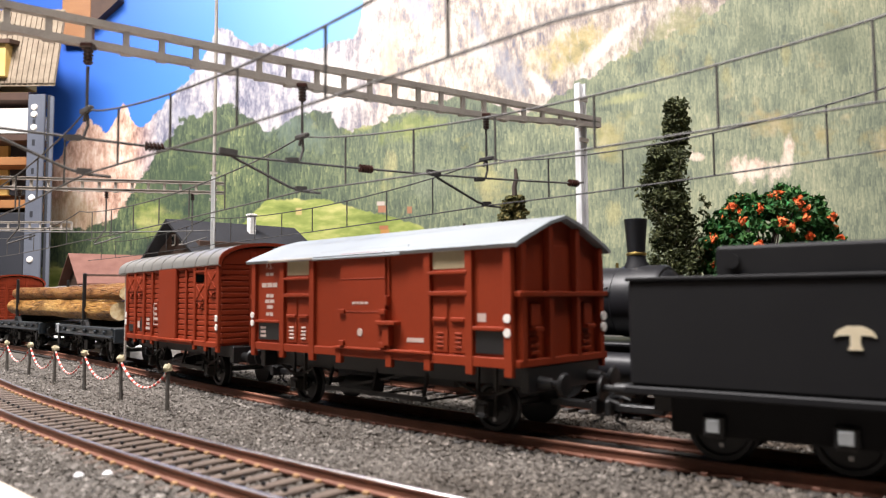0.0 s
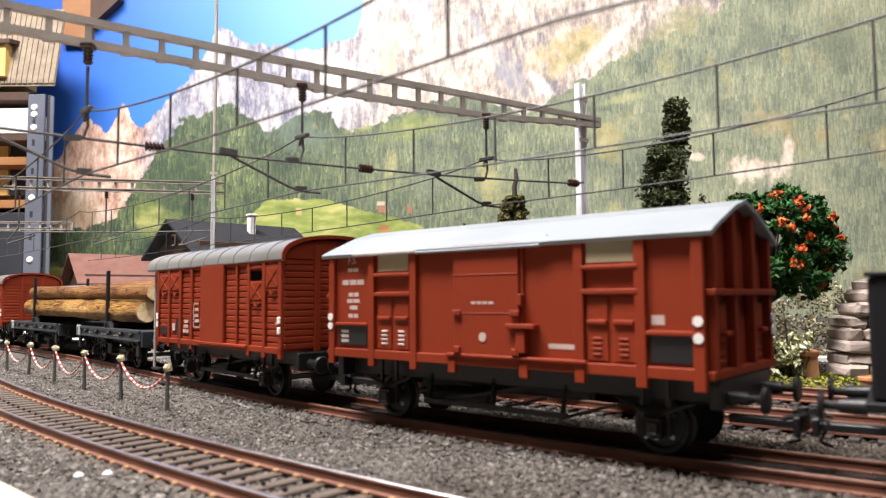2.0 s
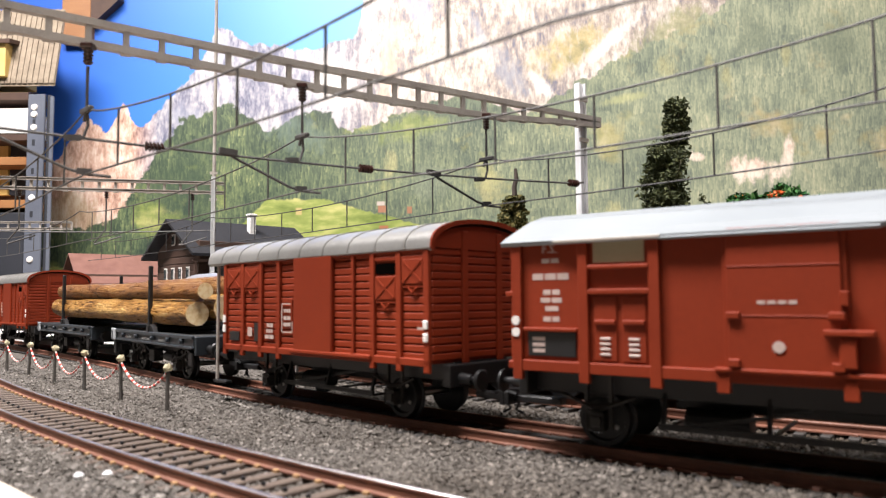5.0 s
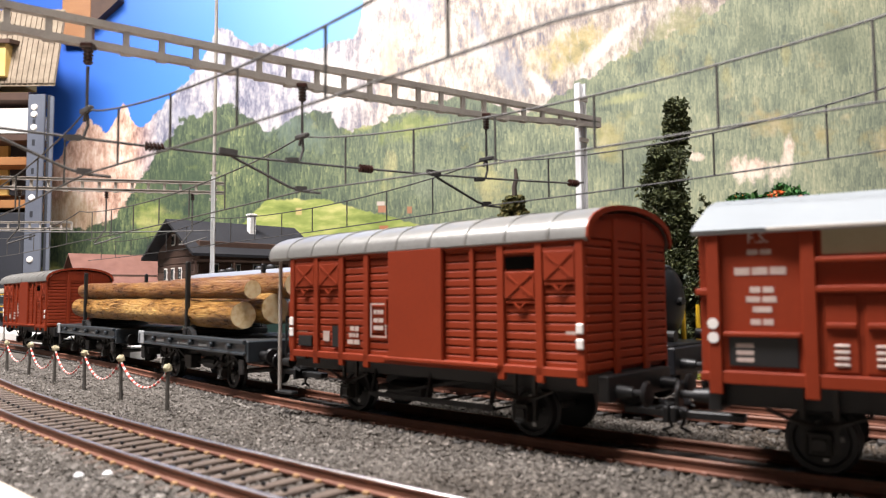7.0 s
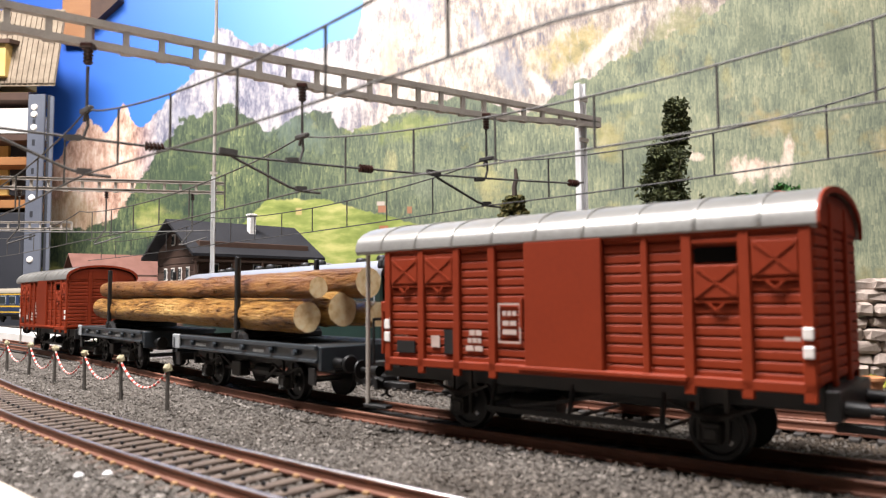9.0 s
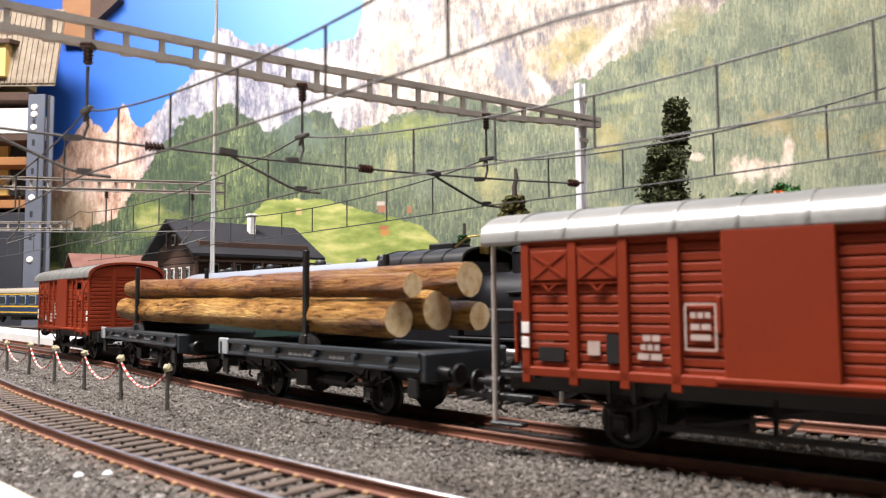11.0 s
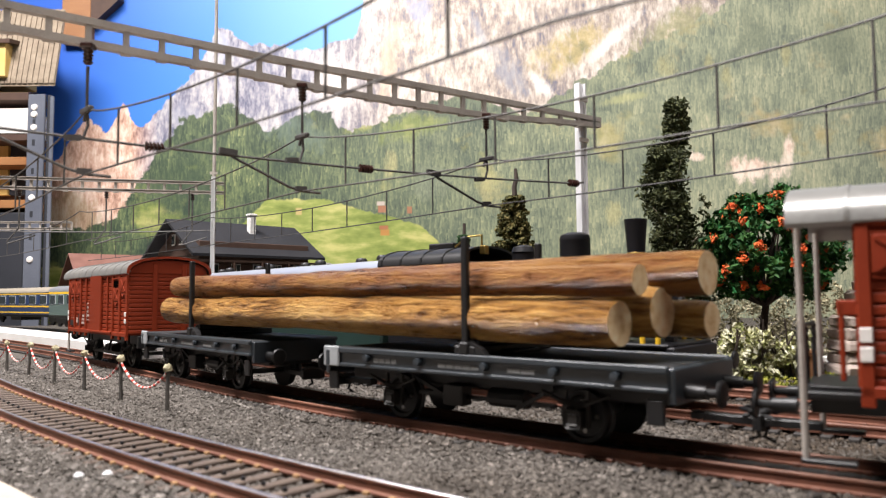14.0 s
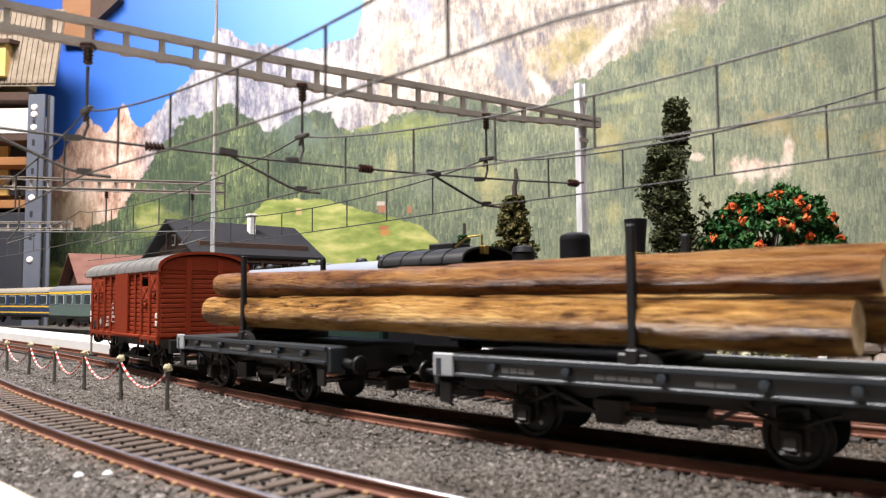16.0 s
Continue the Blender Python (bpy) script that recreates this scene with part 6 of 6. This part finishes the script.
def leaves(name, centres, spread, per, size, mat, parent, label="", seed=1, flat=1.0):
    """Many small crumpled leaves gathered in clumps round the centres, as one crown."""
    r = np.random.default_rng(seed)
    c = np.repeat(np.asarray(centres, float), per, axis=0)
    n = len(c)
    d = r.standard_normal((n, 3))
    d /= np.linalg.norm(d, axis=1)[:, None]
    c = c + d * (spread * (0.35 + 0.65 * r.random((n, 1)))) * np.array([1, 1, flat])
    a, b = r.standard_normal((n, 3)), r.standard_normal((n, 3))
    a /= np.linalg.norm(a, axis=1)[:, None]
    b -= (a * b).sum(1)[:, None] * a
    b /= np.linalg.norm(b, axis=1)[:, None]
    s = size * (0.6 + 0.8 * r.random((n, 1)))
    k = np.cross(a, b) * s * 0.35
    v = np.stack([c - a * s, c - b * s * 0.6 + k, c + a * s, c + b * s * 0.6 + k], 1)
    f = np.arange(4 * n).reshape(n, 4)
    tri = np.concatenate([f[:, [0, 1, 2]], f[:, [0, 2, 3]]])
    me = bpy.data.meshes.new(name)
    me.from_pydata((v.reshape(-1, 3) * MM).tolist(), [], tri.tolist())
    me.materials.append(mat)
    ob = new(name, me)
    ob.parent = parent
    return tagged(ob, label, kind="stuff") if label else tagged(ob, kind="stuff")


def limbs(m, base, tips, r0, rs):
    for t in tips:
        b, t = Vector(base), Vector(t)
        mid = b.lerp(t, 0.5) + Vector((rs.uniform(-2, 2), rs.uniform(-2, 2), rs.uniform(-1, 3)))
        m.tube([b, mid, t], [r0, r0 * 0.6, r0 * 0.25], 5)


# orange-flowering tree
rs = random.Random(4)
rose = thing("flowering_tree", "round green model tree with orange blossoms", "tree", "garden plants")
rose.matrix_basis = mpose(147, 322, 0)
cen, tips = [], []
while len(cen) < 210:
    p = Vector((rs.uniform(-1, 1), rs.uniform(-1, 1), rs.uniform(-0.8, 1)))
    if 0.55 < p.length < 1.0 + 0.12 * rs.random():
        q = (p.x * 29, p.y * 26, 56 + p.z * 27)
        cen.append(q)
        if rs.random() < 0.3:
            tips.append(q)
tm = Mesh()
tm.tube([(-5, 0, 0), (-4.6, 0.4, 12), (-4, 0, 24), (-2, 0, 36), (0, 0, 50)], [2.4, 1.9, 1.7, 1.4, 0.7], 8)
limbs(tm, (-3.4, 0, 30), tips, 0.9, rs)
part("trunk", tm, TRUNK, rose, "dark twisted trunk", True)
leaves("crown", cen, 4.2, 52, 1.6, LEAF_ROSE, rose, "crumbly green foam leaves", 3, 0.8)
for i, q in enumerate(sorted(cen, key=lambda c: c[1])[:160:3]):
    leaves("blossom", [(q[0], q[1] - 3.5, q[2] + 1.0)], rs.uniform(1.4, 2.8), 30, 1.1, FLOWER, rose, "", 40 + i)

# dark columnar tree
cyp = thing("columnar_tree", "tall dark olive columnar model tree with pale twigs", "tree", "garden plants")
cyp.matrix_basis = mpose(108, 334, 0)
cen, tw = [], Mesh()
for i in range(330):
    z = 12 + 114 * rs.random() ** 0.9
    w = 13.5 if z < 60 else 13.5 - (z - 60) * 0.09 if z < 106 else 3.8
    a = rs.uniform(0, 6.28)
    r = w * math.sqrt(rs.random()) * (0.85 + 0.25 * noise.noise((math.cos(a) * 2, math.sin(a) * 2, z * 0.08)))
    x = r * math.cos(a) + (-3.2 if z > 72 else 0) * (1 if z < 105 else -0.6) + (2.0 if z < 60 else 0)
    cen.append((x, r * math.sin(a), z))
    if i % 4 == 0:
        tw.tube([(x * 0.3, r * math.sin(a) * 0.3, z - 6), (x * 0.8, r * math.sin(a) * 0.8 - 2, z - 1), (x * 1.1, r * math.sin(a) * 1.1 - 2, z + 2)], 0.28, 4)
part("trunk", Mesh().tube([(0, 0, 0), (0.5, 0, 40), (-1.5, 0, 90), (1, 0, 122)], [2.2, 1.7, 1.0, 0.4], 8), TRUNK, cyp, "", True)
tagged(part("twig", tw, TWIG, cyp, "bare pale twigs"), kind="stuff")
leaves("crown", cen, 4.2, 75, 0.95, LEAF_DARK, cyp, "dark olive crumbly foliage", 7)
sc = [(14.5 + 1.2 * math.sin(z), 0, z) for z in range(38, 82, 3)]
leaves("side_shoot", sc, 2.0, 40, 0.8, LEAF_DARK, cyp, "thin side shoot", 8)


def fir(label, x, y, height, radius, mat, needle, seed, base=8.0):
    r = random.Random(seed)
    v = thing("fir_tree", label, "tree", "garden plants")
    v.matrix_basis = mpose(x, y, 0)
    m = Mesh()
    m.tube([(0, 0, 0), (0, 0, height * 0.6), (0.6, 0, height * 1.0)], [1.8, 1.2, 0.9], 8)
    cs = []
    z = base
    while z < height * 0.9:
        rad = radius * (1 - z / height) + 1.6
        for i in range(14):
            a = r.uniform(0, 6.28)
            L = rad * r.uniform(0.5, 1.2)
            m.tube([(0, 0, z), (L * 0.6 * math.cos(a), L * 0.6 * math.sin(a), z + 0.4), (L * math.cos(a), L * math.sin(a), z + r.uniform(-1, 1.6))], [0.5, 0.35, 0.15], 4)
            for k in (0.35, 0.55, 0.75, 0.95):
                cs.append((L * k * math.cos(a), L * k * math.sin(a), z + 0.6))
        z += height * 0.022
    part("trunk", m, TRUNK, v, "", True)
    leaves("crown", cs, 1.6, 11, needle, mat, v, "short stiff needles", seed, 0.6)
    return v


f1 = fir("brown-green model fir with a bare twisted tip", 38, 380, 97, 25, LEAF_FIR, 1.15, 21, 14)
part("tip", Mesh().tube([(0.6, 0, 86), (0.2, 0, 93), (1.4, 0, 98), (1.0, 0, 103)], [1.4, 1.3, 1.2, 0.8], 8), TRUNK, f1, "bare brown twisted tip", True)
fir("small fresh green model fir", 12, 420, 78, 9, LEAF_GREEN, 0.8, 22, 30)

# pale blossom bush and garden pieces
bush = thing("blossom_bush", "low pale-blossomed bush with dark stems", "bush", "garden plants")
bush.matrix_basis = mpose(133, 300, 0)
cen = [(rs.uniform(-17, 17), rs.uniform(-7, 7), rs.uniform(2, 22) * (1 - 0.02 * abs(i % 17))) for i in range(90)]
for i in range(9):
    x = -15 + i * 3.7
    bm_ = Mesh()
    bm_.tube([(x, 0, 0), (x + rs.uniform(-3, 3), -3, 10), (x + rs.uniform(-5, 5), -5, rs.uniform(16, 26))], 0.4, 5)
    part("stem", bm_, TRUNK, bush, "dark curved stem")
leaves("crown", cen, 3.0, 34, 1.35, LEAF_PALE, bush, "pale yellow-green blossoms", 31)

REED = leaf_material("dry_tan_shrub", [(0.0, (0.13, 0.12, 0.065)), (0.5, (0.30, 0.27, 0.165)), (1.0, (0.56, 0.50, 0.34))])
rh = random.Random(12)
hedge = leaves("dry_shrubs", [(x_, 384 + rh.uniform(-5, 5), rh.uniform(0.03, 1.0) * (38 + 7 * noise.noise((x_ * 0.08, 0, 2)))) for x_ in np.arange(96, 268, 0.42)], 3.4, 26, 1.0, REED, None, "tan and grey-green dry shrubs behind the garden", 37, 1.3)
hedge["category"] = "shrubs"
kerb = part("board_strip", Mesh().box(150, 268, 370, 376, 0, 3.0, 0.4), SNOW)
tagged(kerb, "pale narrow board strip at the foot of the shrubs", "board")

MOSS = leaf_material("yellow_green_moss", [(0.0, (0.10, 0.12, 0.015)), (0.6, (0.28, 0.28, 0.03)), (1.0, (0.42, 0.38, 0.07))])
tuft = leaves("grass_tuft", [(rs.uniform(100, 180), rs.uniform(262, 310), 0.5) for _ in range(140)], 3.0, 26, 0.8, MOSS, None, "yellow-green flock grass along the garden edge", 33, 0.6)
tuft["category"] = "grass"

# clay pot and orange stump
CLAY = surface("orange_clay", (0.45, 0.19, 0.08), (0.58, 0.28, 0.13), 0.7, big=120, fine=900, bump=0.0001)
pot = part("clay_pillar", Mesh().lathe([(3.6, 0), (3.4, 1.0), (3.0, 8.6), (3.9, 9.2), (4.3, 10.8), (3.2, 11.4), (0.4, 11.0)], 16, "z", (151.5, 300, 0.4)), CLAY, smooth=True)
tagged(pot, "small orange clay pillar with a rough rim", "pillar")

pot2 = part("clay_pot", Mesh().lathe([(2.6, 0), (3.0, 0.4), (3.6, 4.6), (4.2, 5.0), (4.2, 6.0), (3.6, 6.2), (3.3, 5.0), (0.4, 4.6)], 16, "z", (146, 248, 0.4)), CLAY, smooth=True)
tagged(pot2, "small terracotta pot on the ground", "pot")

# stacked stone wall
STONE = surface("pale_pinkish_stone", (0.30, 0.235, 0.195), (0.50, 0.415, 0.36), 0.85, big=90, fine=900, bump=0.0002)
sw = thing("stone_wall", "stacked pale rough stone wall with rounded shoulder", "stone wall")
r2 = random.Random(9)
for row in range(8):
    z = 0.3 + row * 5.1
    x = 164 + r2.uniform(-1.5, 1.5) + (0 if row < 4 else (row - 3) ** 1.6 * 1.5)
    while x < 236:
        w = r2.uniform(7, 15)
        m = Mesh()
        m.box(x, x + w - 0.3, 296 + r2.uniform(-2.2, 1.6), 312, z, z + 5.3 + r2.uniform(-0.4, 0.3), 1.3)
        m.v = [(a_ + r2.uniform(-0.7, 0.7), b_ + r2.uniform(-0.7, 0.7), c_ + r2.uniform(-0.5, 0.5)) for a_, b_, c_ in m.v]
        part("stone", m, STONE, sw)
        x += w

# ---- post-and-chain fence ----
POST = surface("dark_weathered_post", (0.05, 0.045, 0.04), (0.11, 0.10, 0.085), 0.75, big=200, fine=1500, bump=0.0001)
SAND = surface("sandy_flock_cap", (0.38, 0.33, 0.20), (0.55, 0.50, 0.34), 0.9, big=300, fine=1800, bump=0.0003)
CHAIN_RED = surface("red_chain_paint", (0.55, 0.035, 0.02), (0.66, 0.06, 0.04), 0.5, big=200, fine=1500, bump=0)
CHAIN_WHITE = surface("white_chain_paint", (0.72, 0.66, 0.60), (0.82, 0.78, 0.74), 0.5, big=200, fine=1500, bump=0)
fence = thing("chain_fence", "low dark posts with sagging red-and-white chain", "fence")
tops = []
for i in range(9):
    x, y = -84.8 - i * 26.0, 222.5 + i * 26.8
    h = (13.4, 14.3, 14.2, 14.4, 14.2, 13.6, 14, 13, 13)[i]
    lean = r2.uniform(-0.5, 0.5)
    p = part("post", Mesh().cyl((x, y, 0), (x + lean, y, h), 0.7, 0.6, 8), POST, fence, "dark weathered post", True)
    cap = Mesh()
    cap.lathe([(0.5, -0.9), (1.25, -0.4), (1.45, 0.4), (1.0, 1.2), (0.2, 1.5)], 9, "z", (x + lean, y, h))
    cap.v = [(a_ + r2.uniform(-0.3, 0.3), b_ + r2.uniform(-0.3, 0.3), c_ + r2.uniform(-0.25, 0.25)) for a_, b_, c_ in cap.v]
    part("cap", cap, SAND, p, "rough sandy cap")
    tops.append((x + lean, y, h - 0.6))
for a, b in zip(tops[:-1], tops[1:]):
    n = 26
    pts_ = []
    sag = r2.uniform(7.0, 8.6)
    for i in range(n + 1):
        t = i / n
        pts_.append((a[0] + (b[0] - a[0]) * t, a[1] + (b[1] - a[1]) * t, a[2] + (b[2] - a[2]) * t - sag * (1 - (2 * t - 1) ** 2)))
    m = Mesh()
    for i in range(n):
        m.use(i % 2).tube([pts_[i], pts_[i + 1]], 0.36, 6)
    part("chain", m, [CHAIN_RED, CHAIN_WHITE], fence, "red-and-white striped chain")
# ---- what moves ----


def travel(t):
    """How far the train has gone along the track since 8 s, in millimetres."""
    return 20.111 * (t - 8) + 0.0143 * (t - 8) ** 2


def motions():
    times = [i * 0.25 for i in range(65)]
    for ob, s, base, wheels, r in TRAIN:
        walk(ob, [(t, MAIN.carry(s + travel(t), base)) for t in times])
        for w in wheels:
            walk(w, [(t, Matrix.Translation(w.location) @ Matrix.Rotation((travel(t) - travel(0)) / r, 4, "Y")) for t in times])
    rows = []
    for t in times:
        a, b = MAIN.at(TRAIN[4][1] + travel(t), 9.65), MAIN.at(TRAIN[3][1] + travel(t), 9.65)
        rows.append((t, mpose(a[0], a[1], RAIL_TOP, math.degrees(math.atan2(b[1] - a[1], b[0] - a[0])))))
    for ob in LOGS:
        walk(ob, rows)


motions()
